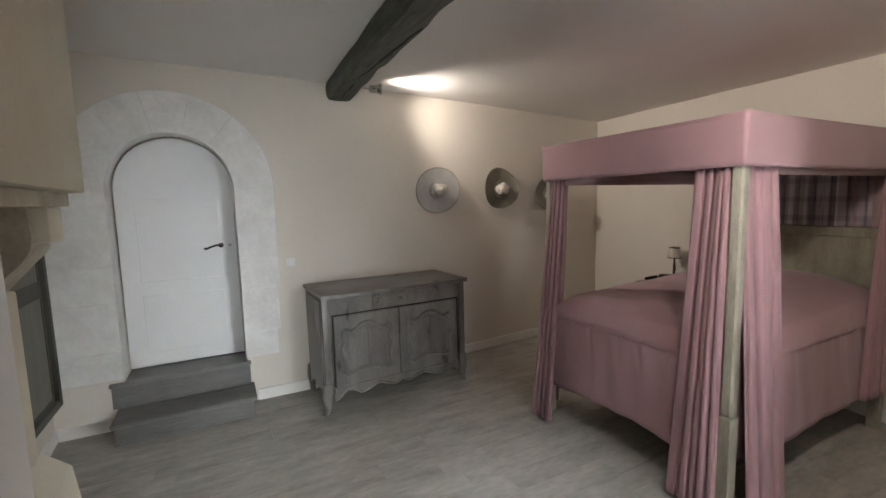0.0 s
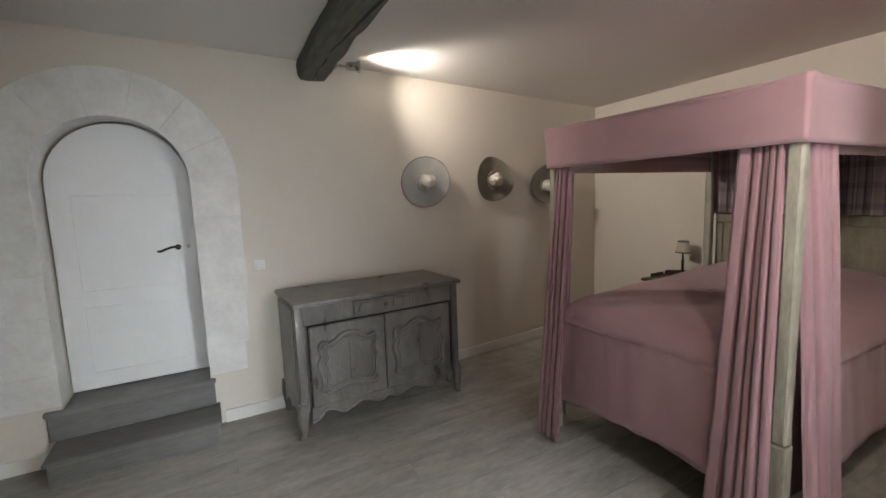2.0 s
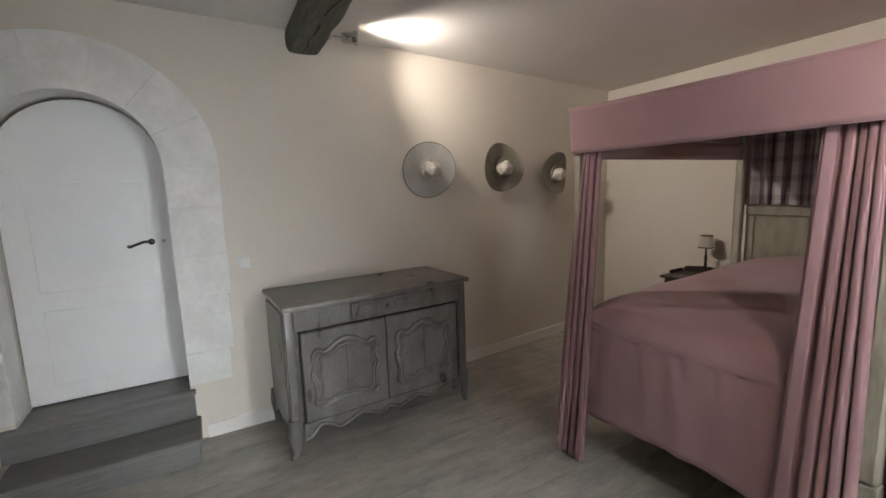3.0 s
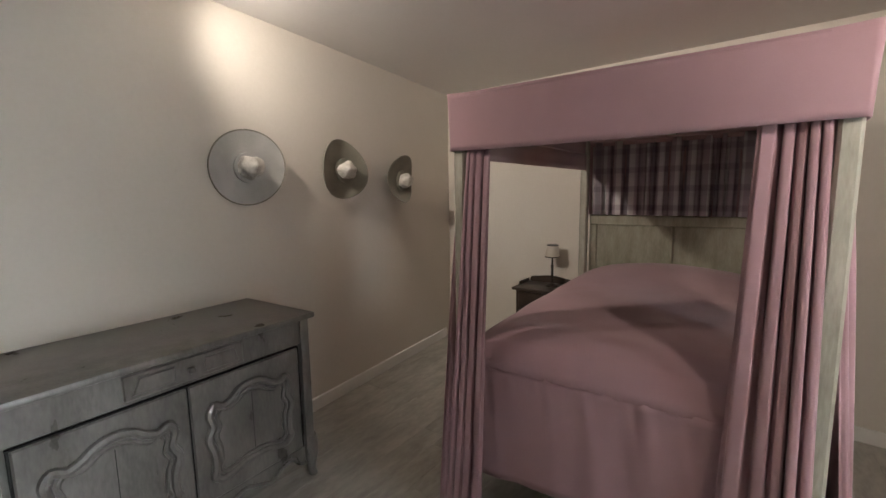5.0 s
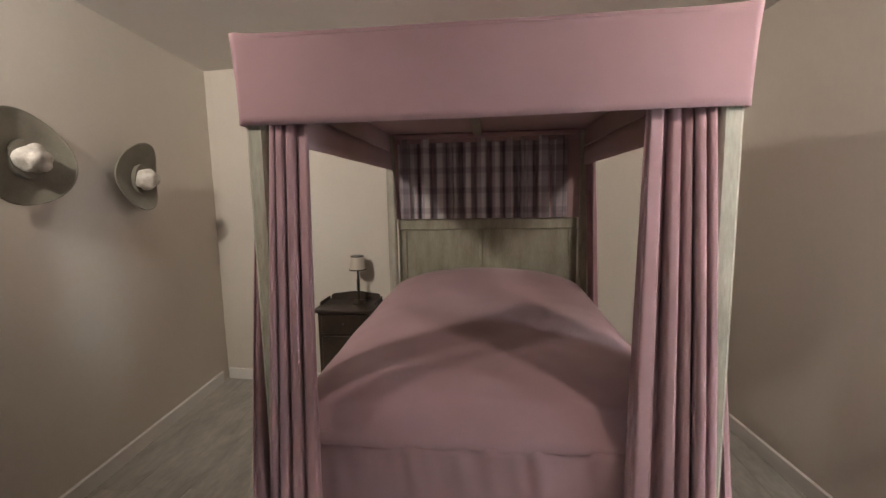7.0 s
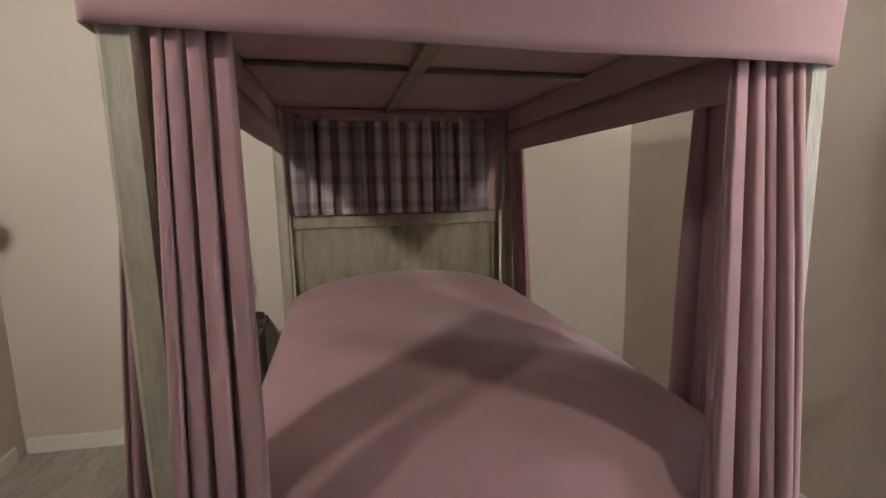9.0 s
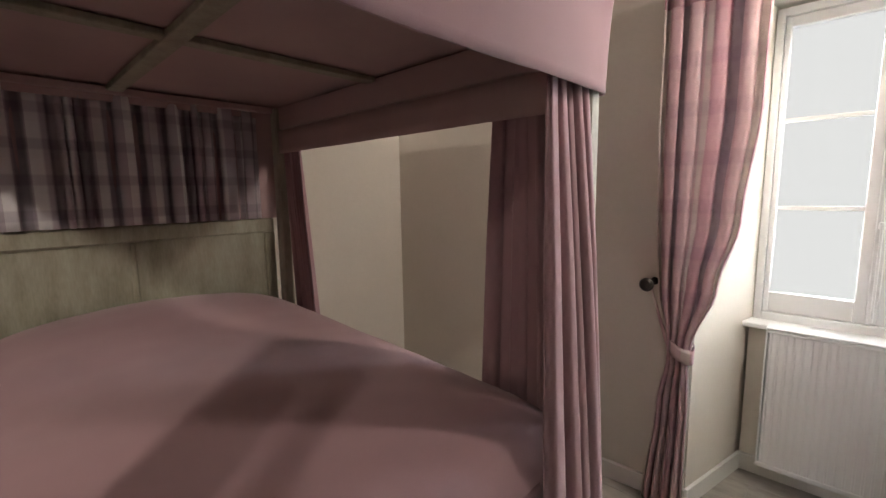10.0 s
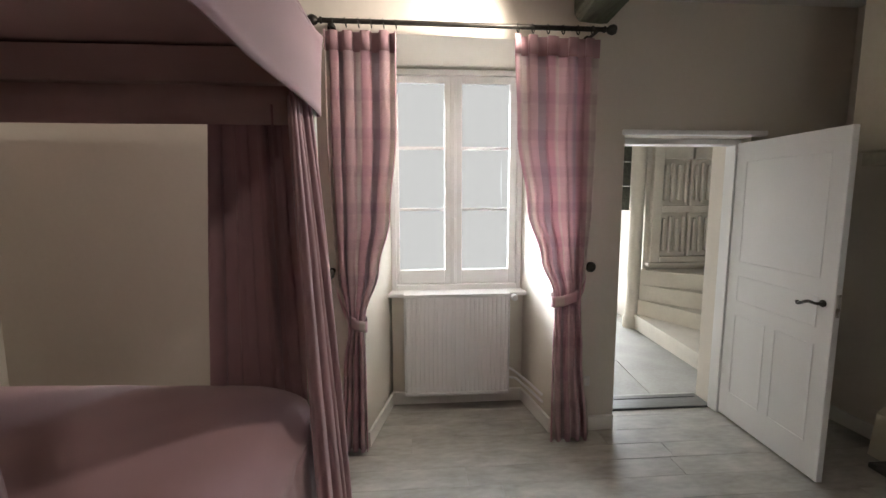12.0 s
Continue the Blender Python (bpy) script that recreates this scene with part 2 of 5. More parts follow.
def tube(bm, pts, r, n=8, closed=False):
    pts = [Vector(p) for p in pts]
    rings = []
    for i, p in enumerate(pts):
        a = pts[i - 1] if i or closed else p
        b = pts[(i + 1) % len(pts)] if i < len(pts) - 1 or closed else p
        q = (b - a).to_track_quat("Z", "Y")
        rings.append([bm.verts.new(p + q @ Vector((r * math.cos(2 * math.pi * k / n), r * math.sin(2 * math.pi * k / n), 0))) for k in range(n)])
    # keep neighbouring rings in step
    for a, b in zip(rings, rings[1:] + ([rings[0]] if closed else [])):
        best = min(range(n), key=lambda s: sum((a[k].co - b[(k + s) % n].co).length for k in range(n)))
        if b is not rings[0]:
            b[:] = b[best:] + b[:best]
            best = 0
        for k in range(n):
            bm.faces.new((a[k], a[(k + 1) % n], b[(k + 1 + best) % n], b[(k + best) % n]))
    if not closed:
        bm.faces.new(rings[0][::-1])
        bm.faces.new(rings[-1])
    return bm


def plate(bm, outline, push, bev=0.0):
    """A flat outline of 3D points pushed out by a vector into a solid."""
    vs = [bm.verts.new(p) for p in outline]
    f = bm.faces.new(vs)
    out = bmesh.ops.extrude_face_region(bm, geom=[f])["geom"]
    top = [g for g in out if isinstance(g, bmesh.types.BMVert)]
    bmesh.ops.translate(bm, vec=Vector(push), verts=top)
    if bev:
        face = [g for g in out if isinstance(g, bmesh.types.BMFace)]
        bmesh.ops.bevel(bm, geom=list({e for g in face for e in g.edges}), offset=bev, segments=1, affect="EDGES", profile=0.5)
    return bm


def smooth_curve(pts, per=6, closed=True):
    """Catmull-Rom through 2D points."""
    out, n = [], len(pts)
    for i in range(n if closed else n - 1):
        p = [Vector(pts[(i + k) % n] if closed else pts[max(0, min(n - 1, i + k))]) for k in (-1, 0, 1, 2)]
        for s in range(per):
            t = s / per
            out.append(0.5 * (2 * p[1] + (p[2] - p[0]) * t + (2 * p[0] - 5 * p[1] + 4 * p[2] - p[3]) * t * t + (3 * p[1] - p[0] - 3 * p[2] + p[3]) * t ** 3))
    if not closed:
        out.append(Vector(pts[-1]))
    return out


def finish(bm, name, material, smooth=0.0):
    bmesh.ops.recalc_face_normals(bm, faces=bm.faces)
    me = bpy.data.meshes.new(name)
    bm.to_mesh(me)
    bm.free()
    me.materials.append(material)
    if smooth:
        me.shade_smooth()
        me.set_sharp_from_angle(angle=radians(smooth))
    return me


def part(name, bm, material, parent, label="", smooth=35):
    ob = new(name, finish(bm, name, material, smooth))
    ob.parent = parent
    if label:
        tagged(ob, label)
    return ob


def thing(name, label, category, group="", at=(0, 0, 0), turn=0.0):
    ob = new(name)
    ob.matrix_world = pose(*at, 0, 0, turn)
    ob.empty_display_size = 0.1
    return tagged(ob, label, category, group)


def single(name, bm, material, label, category, group="", smooth=35):
    return tagged(new(name, finish(bm, name, material, smooth)), label, category, group)


def structure(name, bm, material, label="", smooth=0):
    return tagged(new(name, finish(bm, name, material, smooth)), label, name.split("_")[0], kind="structure")


def cloth(name, material, rows, width, thick=0.004, parent=None, label=""):
    """A hanging cloth from rows of points, top to bottom, laid out in metres of width for its weave."""
    bm = B()
    uv = bm.loops.layers.uv.new("UVMap")
    grid = [[bm.verts.new(p) for p in row] for row in rows]
    drop = [0.0]
    for a, b in zip(rows, rows[1:]):
        drop.append(drop[-1] + (Vector(a[0]) - Vector(b[0])).length)
    nu = len(rows[0])
    for j in range(len(rows) - 1):
        for i in range(nu - 1):
            f = bm.faces.new((grid[j][i], grid[j][i + 1], grid[j + 1][i + 1], grid[j + 1][i]))
            for loop, (u, v) in zip(f.loops, ((i, j), (i + 1, j), (i + 1, j + 1), (i, j + 1))):
                loop[uv].uv = (width * u / (nu - 1), drop[v])
    bmesh.ops.recalc_face_normals(bm, faces=bm.faces)
    bmesh.ops.solidify(bm, geom=list(bm.faces), thickness=thick)
    me = bpy.data.meshes.new(name)
    bm.to_mesh(me)
    bm.free()
    me.materials.append(material)
    me.shade_smooth()
    ob = new(name, me)
    if parent:
        ob.parent = parent
    if label:
        tagged(ob, label)
    return ob


def pleats(a, b, z0, z1, folds, depth, seed, a_low=None, b_low=None, cols=90, rows=26, gather=0.0, wander=0.012):
    """Points of a pleated hanging from the line a-b at z1 down to a_low-b_low at z0."""
    rnd = random.Random(seed)
    phase = [rnd.uniform(0, 6.28) for _ in range(4)]
    wob = [rnd.choice((0.5, 0.7, 0.9, 1.2, 1.9)) * rnd.uniform(0.85, 1.15) for _ in range(folds + 2)]
    edges = [0.0]
    for w in wob:
        edges.append(edges[-1] + w)
    edges = [e / edges[-1] for e in edges]
    a, b = Vector((*a, 0)), Vector((*b, 0))
    a_low = Vector((*a_low, 0)) if a_low else a
    b_low = Vector((*b_low, 0)) if b_low else b
    out = []
    for j in range(rows):
        v = j / (rows - 1)
        z = z1 + (z0 - z1) * v
        p, q = a.lerp(a_low, v), b.lerp(b_low, v)
        along = (q - p)
        side = Vector((-along.y, along.x, 0)).normalized()
        row = []
        for i in range(cols):
            u = i / (cols - 1)
            k = max(0, next((k for k, e in enumerate(edges) if e > u), len(edges) - 1) - 1)
            local = (u - edges[k]) / max(1e-6, edges[min(k + 1, len(edges) - 1)] - edges[k])
            amp = depth * (0.68 + 0.32 * math.sin(phase[0] + 3.1 * k)) * (0.55 + 0.45 * min(1, v * 4)) * (1 + 0.25 * math.sin(phase[1] + 2 * k + 3 * v))
            off = amp * (2 * (0.5 + 0.5 * math.cos(2 * math.pi * local)) ** 1.7 - 0.75) + wander * math.sin(phase[2] + 5 * u + 2.5 * v)
            slide = 0.10 * (edges[min(k + 1, len(edges) - 1)] - edges[k]) * math.sin(4 * math.pi * local + phase[3] * 0.1)
            s = u + slide
            pt = p + along * s + side * off
            row.append((pt.x, pt.y, z))
        out.append(row)
    return out

# ---- structure ----
TOP = 2.98


def ceil_z(x, y=4.4):
    return 2.825 - 0.024 * x - 0.010 * (4.4 - y)


def arc(cx, cz, r, n=24, a0=0.0, a1=math.pi):
    return [(cx + r * math.cos(a0 + (a1 - a0) * i / n), cz + r * math.sin(a0 + (a1 - a0) * i / n)) for i in range(n + 1)]


# north wall: the arched doorway's stretch, then the long stretch behind the buffet and hats
NY = 4.41
DX, DHALF, DSPRING = 0.147, 0.442, 1.87
bm = B()
hole = [(DX + DHALF, 0.0)] + arc(DX, DSPRING, DHALF) + [(DX - DHALF, 0.0)]
outline = [(1.05, 0.0), (1.05, TOP), (-1.1, TOP), (-1.1, 0.0)] + hole[::-1]
plate(bm, [(x, NY, z) for x, z in outline], (0, 0.36, 0))
structure("wall_north", bm, PLASTER, "cream plastered wall with an arched doorway")
bm = B()
line = smooth_curve([(1.05, 4.41), (1.9, 4.43), (2.86, 4.49), (3.9, 4.58), (5.3, 4.71)], 6, False)
front = [[bm.verts.new((p.x, p.y, z)) for p in line] for z in (0, TOP)]
back = [[bm.verts.new((p.x, p.y + 0.36, z)) for p in line] for z in (0, TOP)]
for k in range(len(line) - 1):
    bm.faces.new((front[0][k], front[0][k + 1], front[1][k + 1], front[1][k]))
    bm.faces.new((back[0][k], back[0][k + 1], back[1][k + 1], back[1][k]))
    for z in (0, 1):
        bm.faces.new((front[z][k], front[z][k + 1], back[z][k + 1], back[z][k]))
for k in (0, -1):
    bm.faces.new((front[0][k], front[1][k], back[1][k], back[0][k]))
structure("wall_north_long", bm, PLASTER, "long cream plastered wall behind the buffet and hats", 40)
NLINE = line


def north_y(x):
    if x < 1.05:
        return NY
    for a, b in zip(NLINE, NLINE[1:]):
        if a.x <= x <= b.x:
            return a.y + (b.y - a.y) * (x - a.x) / (b.x - a.x)
    return NLINE[-1].y


# door recess lining closes the doorway behind the leaf
bm = B()
box(bm, (-0.45, 4.772, 0), (0.75, 4.85, 2.45))
structure("wall_behind_arched_door", bm, PLASTER, "plain wall closing the arched doorway")

EAST = ((5.03, 4.70), (4.665, 0.66))
bm = B()
d = Vector(EAST[1]) - Vector(EAST[0])
e0, e1 = Vector(EAST[0]) - d * 0.02, Vector(EAST[1]) + d * 0.02
plate(bm, [(e0.x, e0.y, 0), (e1.x, e1.y, 0), (e1.x, e1.y, TOP), (e0.x, e0.y, TOP)], (0.3, 0, 0))
structure("wall_east", bm, PLASTER, "cream plastered wall behind the bed's headboard")


def west_x(y):
    return -0.54 - (y - 0.40) * 0.0498


bm = B()
plate(bm, [(west_x(-0.2), -0.2, 0), (west_x(4.76), 4.76, 0), (west_x(4.76), 4.76, TOP), (west_x(-0.2), -0.2, TOP)], (-0.36, 0, 0))
structure("wall_west", bm, PLASTER, "cream plastered wall that carries the fireplace")


def south_y(x):
    return 0.375 + 0.0615 * x


# south wall: plan pieces round the doorway and the splayed window recess
DOOR_W, DOOR_E, DOOR_TOP = 0.17, 1.06, 1.955
WIN_W, WIN_E = 1.50, 2.70
OUT = -0.42


def plan_block(bm, pts, z0, z1):
    lo = [bm.verts.new((x, y, z0)) for x, y in pts]
    hi = [bm.verts.new((x, y, z1)) for x, y in pts]
    bm.faces.new(lo)
    bm.faces.new(hi)
    for k in range(len(pts)):
        bm.faces.new((lo[k], lo[(k + 1) % len(pts)], hi[(k + 1) % len(pts)], hi[k]))
    return bm


SOFFIT = 2.50
bm = B()
plan_block(bm, [(-0.95, south_y(-0.9)), (DOOR_W, south_y(DOOR_W)), (DOOR_W, 0.02), (-0.95, 0.02)], 0, TOP)
structure("wall_south_corner", bm, PLASTER, "cream plastered wall beside the fireplace")
bm = B()
plan_block(bm, [(DOOR_E, south_y(DOOR_E)), (WIN_W, south_y(WIN_W)), (1.575, -0.10), (1.575, OUT), (1.20, OUT), (DOOR_E, 0.02)], 0, TOP)
structure("wall_south_pier", bm, PLASTER, "cream plastered pier between doorway and window")
bm = B()
plan_block(bm, [(WIN_E, south_y(WIN_E)), (5.0, south_y(5.0)), (5.0, OUT), (2.565, OUT), (2.565, -0.10)], 0, TOP)
structure("wall_south_east", bm, PLASTER, "cream plastered wall beside the window")
bm = B()
plan_block(bm, [(DOOR_W, south_y(DOOR_W)), (DOOR_E, south_y(DOOR_E)), (DOOR_E, 0.02), (DOOR_W, 0.02)], DOOR_TOP, TOP)
structure("wall_south_over_door", bm, PLASTER, "cream plastered wall over the doorway")
bm = B()
plan_block(bm, [(WIN_W, south_y(WIN_W)), (WIN_E, south_y(WIN_E)), (2.565, -0.10), (2.565, OUT), (1.575, OUT), (1.575, -0.10)], SOFFIT, TOP)
structure("wall_south_over_window", bm, PLASTER, "cream plastered lintel over the window recess")
bm = B()
box(bm, (1.575, OUT, 0), (2.565, -0.02, 0.845))
structure("wall_south_under_window", bm, PLASTER, "cream plastered breast wall under the window")

bm = B()
plate(bm, [(-1.2, -0.3, ceil_z(-1.2, -0.3)), (5.5, -0.3, ceil_z(5.5, -0.3)), (5.5, 5.2, ceil_z(5.5, 5.2)), (-1.2, 5.2, ceil_z(-1.2, 5.2))], (0, 0, 0.2))
structure("ceiling", bm, CEILING, "white painted plaster ceiling")

floor_bm = B()
box(floor_bm, (-1.1, -0.42, -0.2), (5.4, 5.2, -0.012))
FLOOR = structure("floor", floor_bm, SCREED, "grey wooden board floor")

# skirting boards


def skirting(name, line, h=0.10, t=0.014):
    bm = B()
    pts = [Vector((*p, 0)) for p in line]
    for a, b in zip(pts, pts[1:]):
        d = (b - a).normalized()
        s = Vector((d.y, -d.x, 0)) * t
        quad = [a, b, b + s, a + s]
        lo = [bm.verts.new((v.x, v.y, 0)) for v in quad]
        hi = [bm.verts.new((v.x, v.y, h if k < 2 else h - 0.006)) for k, v in enumerate(quad)]
        bm.faces.new(lo)
        bm.faces.new(hi)
        for k in range(4):
            bm.faces.new((lo[k], lo[(k + 1) % 4], hi[(k + 1) % 4], hi[k]))
    return structure(name, bm, SKIRTING, "white painted skirting board")


skirting("baseboard_north", [(0.66, NY), (1.05, NY)] + [(p.x, p.y) for p in NLINE[1:-2]])
skirting("baseboard_north_corner", [(west_x(4.40), NY), (-0.40, NY)])
skirting("baseboard_west", [(west_x(3.52), 3.52), (west_x(4.40), 4.40)])
skirting("baseboard_west_corner", [(west_x(0.36), 0.36), (west_x(0.86), 0.86)])
skirting("baseboard_east", [(5.02, 4.66), (4.67, 0.67)])
skirting("baseboard_south", [(4.66, south_y(4.66)), (2.70, south_y(2.70))])
skirting("baseboard_recess_east", [(2.70, south_y(2.7)), (2.57, -0.02)])
skirting("baseboard_recess_back", [(2.565, -0.02), (1.575, -0.02)])
skirting("baseboard_recess_west", [(1.57, -0.02), (1.50, south_y(1.5))])
skirting("baseboard_pier", [(1.50, south_y(1.5)), (1.062, south_y(1.062))])

# ---- beam and spotlights ----
bm = B()
n = 70
rings = []
for i in range(n + 1):
    v = i / n
    y = 0.40 + (4.45 - 0.40) * v
    xc = 1.30 + 0.225 * v + 0.012 * math.sin(5 * v)
    zc = ceil_z(xc, y) + 0.02
    zb = 2.610 + 0.040 * v + 0.008 * math.sin(9 * v + 1)
    wl = 0.118 + 0.006 * math.sin(7 * v) + 0.008 * noise.noise(Vector((0, v * 9, 0)))
    wr = 0.116 + 0.006 * math.sin(6 * v + 2) + 0.012 * noise.noise(Vector((3, v * 14, 0)))
    cutr = 0.030 + 0.018 * noise.noise(Vector((7, v * 11, 0)))
    prof = [(-wl + 0.012, zc), (-wl - 0.002, (zb + zc) / 2 + 0.02), (-wl + 0.002, zb + 0.030), (-wl + 0.024, zb), (-0.05, zb - 0.003), (0.0, zb - 0.004), (0.05, zb), (wr - cutr, zb + 0.004), (wr - 0.004, zb + cutr), (wr, (zb + zc) / 2 + 0.02), (wr - 0.006, zc)]
    rings.append([bm.verts.new((xc + x + 0.004 * noise.noise(Vector((x * 30, y * 5, z * 9))), y, z + 0.005 * noise.noise(Vector((x * 22, y * 6, 5))))) for x, z in prof])
for a, b in zip(rings, rings[1:]):
    for k in range(len(a) - 1):
        bm.faces.new((a[k], a[k + 1], b[k + 1], b[k]))
    bm.faces.new((a[-1], a[0], b[0], b[-1]))
bm.faces.new(rings[0])
bm.faces.new(rings[-1])
beam = single("ceiling_beam", bm, BEAM, "blackened oak beam with a split face under the ceiling", "beam", smooth=32)
# the long drying split along its underside
for (ya, yb, xa, xb, wide) in ((2.55, 3.55, 1.49, 1.475, 0.010), (3.45, 4.42, 1.462, 1.50, 0.007)):
    bm = B()
    up, dn = [], []
    for i in range(31):
        u = i / 30
        y = ya + (yb - ya) * u
        x = xa + (xb - xa) * u + 0.012 * noise.noise(Vector((y * 5, 2, 0))) + 0.006 * noise.noise(Vector((y * 17, 5, 0)))
        w = wide * math.sin(math.pi * u) ** 0.7 * (0.6 + 0.5 * noise.noise(Vector((y * 9, 8, 0))) + 0.3) + 0.0006
        z = 2.610 + 0.040 * (y - 0.4) / 4.05 + 0.008 * math.sin(9 * (y - 0.4) / 4.05 + 1) - 0.0045
        up.append((x - w, y, z))
        dn.append((x + w, y, z))
    plate(bm, up + dn[::-1], (0, 0, 0.012))
    part("drying_split", bm, BLACKGAP, beam, "dark drying split in the oak")


def spotlight(at, aim, reach):
    """A small nickel spotlight on the beam's side: bracket, arm, can and lit bulb."""
    ob = thing("spotlight", "small nickel spotlight clamped to the oak beam", "spotlight", "spotlights on the beam", at)
    bm = B()
    lathe(bm, [(0.0, 0), (0.03, 0), (0.03, 0.012), (0.012, 0.02)], pose(-reach, 0, 0.0, 0, 90, 0), 16)
    part("wall_rose", bm, STEEL, ob)
    part("arm", tube(B(), [(-reach + 0.01, 0, 0), (-0.04, 0, -0.005), (-0.02, 0, 0.0)], 0.007), STEEL, ob)
    to = (Vector(aim) - Vector(at)).to_track_quat("Z", "Y").to_matrix().to_4x4()
    bm = B()
    lathe(bm, [(0.016, -0.050), (0.030, -0.045), (0.034, -0.01), (0.034, 0.03), (0.044, 0.035), (0.046, 0.062), (0.041, 0.062), (0.030, 0.02)], to, 20)
    part("can", bm, STEEL, ob)
    part("bulb", lathe(B(), [(0.004, 0.022), (0.030, 0.028), (0.034, 0.046), (0.012, 0.054)], to, 16), BULB, ob, "lit warm bulb")
    return ob


spotlight((1.765, 4.17, 2.715), (2.3, 3.95, 2.70), 0.142)
spotlight((1.60, 0.83, 2.665), (2.2, 1.2, 2.55), 0.172)

# ---- arched stone surround, white arched door, wooden steps ----
surround = thing("stone_arch", "limewashed stone surround of the arched doorway", "arch")
OUTR, OSPRING = 0.75, 1.86


def wedge(bm, pts, y0, y1):
    plate(bm, [(x, y1, z) for x, z in pts], (0, y0 - y1, 0), 0.002)
    return bm


FACE, BACK = NY - 0.012, NY + 0.20
gap = 0.0004
for k, (z0, z1, oL, oR) in enumerate(((0.40, 0.62, 0.86, 0.70), (0.62, 1.00, 0.87, 0.73), (1.00, 1.28, 0.868, 0.75), (1.28, 1.60, 0.87, 0.745), (1.60, 1.86, 0.79, 0.75))):
    for sign, o in ((-1, oL), (1, oR)):
        xi, xo = DX + sign * (DHALF - 0.006), DX + sign * o
        bm = B()
        wedge(bm, [(xi, z0 + gap), (xo, z0 + gap), (xo, z1 - gap), (xi, z1 - gap)], FACE, BACK)
        part("stone", bm, LIME, surround, smooth=0)
for k in range(7):
    a0, a1 = math.pi * k / 7 + 0.0005, math.pi * (k + 1) / 7 - 0.0005
    inner = arc(DX, DSPRING - 0.01, DHALF - 0.006, 6, a0, a1)
    outer = arc(DX, OSPRING, OUTR, 6, a0, a1)
    bm = B()
    wedge(bm, inner + outer[::-1], FACE, BACK)
    part("stone", bm, LIME, surround, smooth=0)

door = thing("door_1", "white arched wooden door, closed, with a dark lever handle", "door")
tagged(door, kind="structure")
LEAFY = 4.655
leaf = [(DX + 0.431, 0.385), *arc(DX, DSPRING - 0.012, 0.428, 28), (DX - 0.431, 0.385)]
part("leaf", plate(B(), [(x, LEAFY + 0.04, z) for x, z in leaf], (0, -0.04, 0), 0.003), WHITE, door, smooth=0)
for x0, x1, z0, z1 in ((-0.30, 0.30, 0.50, 0.98), (-0.30, 0.30, 1.10, 1.78)):
    bm = B()
    for a, b in (((x0, z0), (x1, z0)), ((x1, z0), (x1, z1)), ((x1, z1), (x0, z1)), ((x0, z1), (x0, z0))):
        rod(bm, (DX + a[0], LEAFY, a[1]), (DX + b[0], LEAFY, b[1]), 0.004, n=6)
    part("moulding", bm, WHITE, door)
bm = B()
lathe(bm, [(0.0, 0), (0.021, 0), (0.021, 0.006), (0.010, 0.012), (0.009, 0.045), (0.0, 0.047)], pose(0.455, LEAFY - 0.001, 1.375, 90, 0, 0), 16)
tube(bm, smooth_curve([(0.455, LEAFY - 0.045, 1.375), (0.42, LEAFY - 0.048, 1.380), (0.375, LEAFY - 0.046, 1.366), (0.335, LEAFY - 0.040, 1.352), (0.325, LEAFY - 0.038, 1.362)], 5, False), 0.009)
part("handle", bm, IRON, door, "dark iron lever handle")
bm = B()
lathe(bm, [(0.0, 0), (0.014, 0), (0.014, 0.006), (0.005, 0.010)], pose(0.525, LEAFY - 0.001, 1.375, 90, 0, 0), 12)
part("keyhole", bm, STEEL, door)

steps = thing("door_steps", "two grey painted wooden steps under the arched door", "steps")
bm = B()
box(bm, (-0.345, 4.075, 0.140), (0.63, 4.42, 0.172), 0.006)
part("tread", bm, STEPWOOD, steps)
part("riser", box(B(), (-0.325, 4.095, 0.0), (0.61, 4.115, 0.140), 0.002), STEPWOOD, steps)
for x in (-0.325, 0.59):
    part("side", box(B(), (x, 4.115, 0.0), (x + 0.02, 4.40, 0.140), 0.002), STEPWOOD, steps)
bm = B()
box(bm, (-0.385, 4.365, 0.345), (0.615, 4.405, 0.375), 0.005)
box(bm, (DX - 0.433, 4.405, 0.345), (DX + 0.433, 4.70, 0.375), 0.002)
part("tread", bm, STEPWOOD, steps)
part("riser", box(B(), (-0.375, 4.385, 0.172), (0.605, 4.405, 0.345), 0.002), STEPWOOD, steps)
bm = B()
box(bm, (0.955, NY - 0.010, 1.165), (1.035, NY - 0.0005, 1.245), 0.004)
sw = tagged(new("light_switch", finish(bm, "light_switch", PLASTIC, 30)), "white plastic square light switch on the plaster wall", "switch")
part("rocker", box(B(), (0.972, NY - 0.016, 1.182), (1.018, NY - 0.010, 1.228), 0.003), PLASTIC, sw)

# ---- fireplace ----
fire = thing("fireplace", "limewashed hooded fireplace with stone corbels and jambs", "fireplace")
HN, HS = 3.47, 0.80


def hood_x(y):
    return -0.09 - (y - 0.8) * 0.040


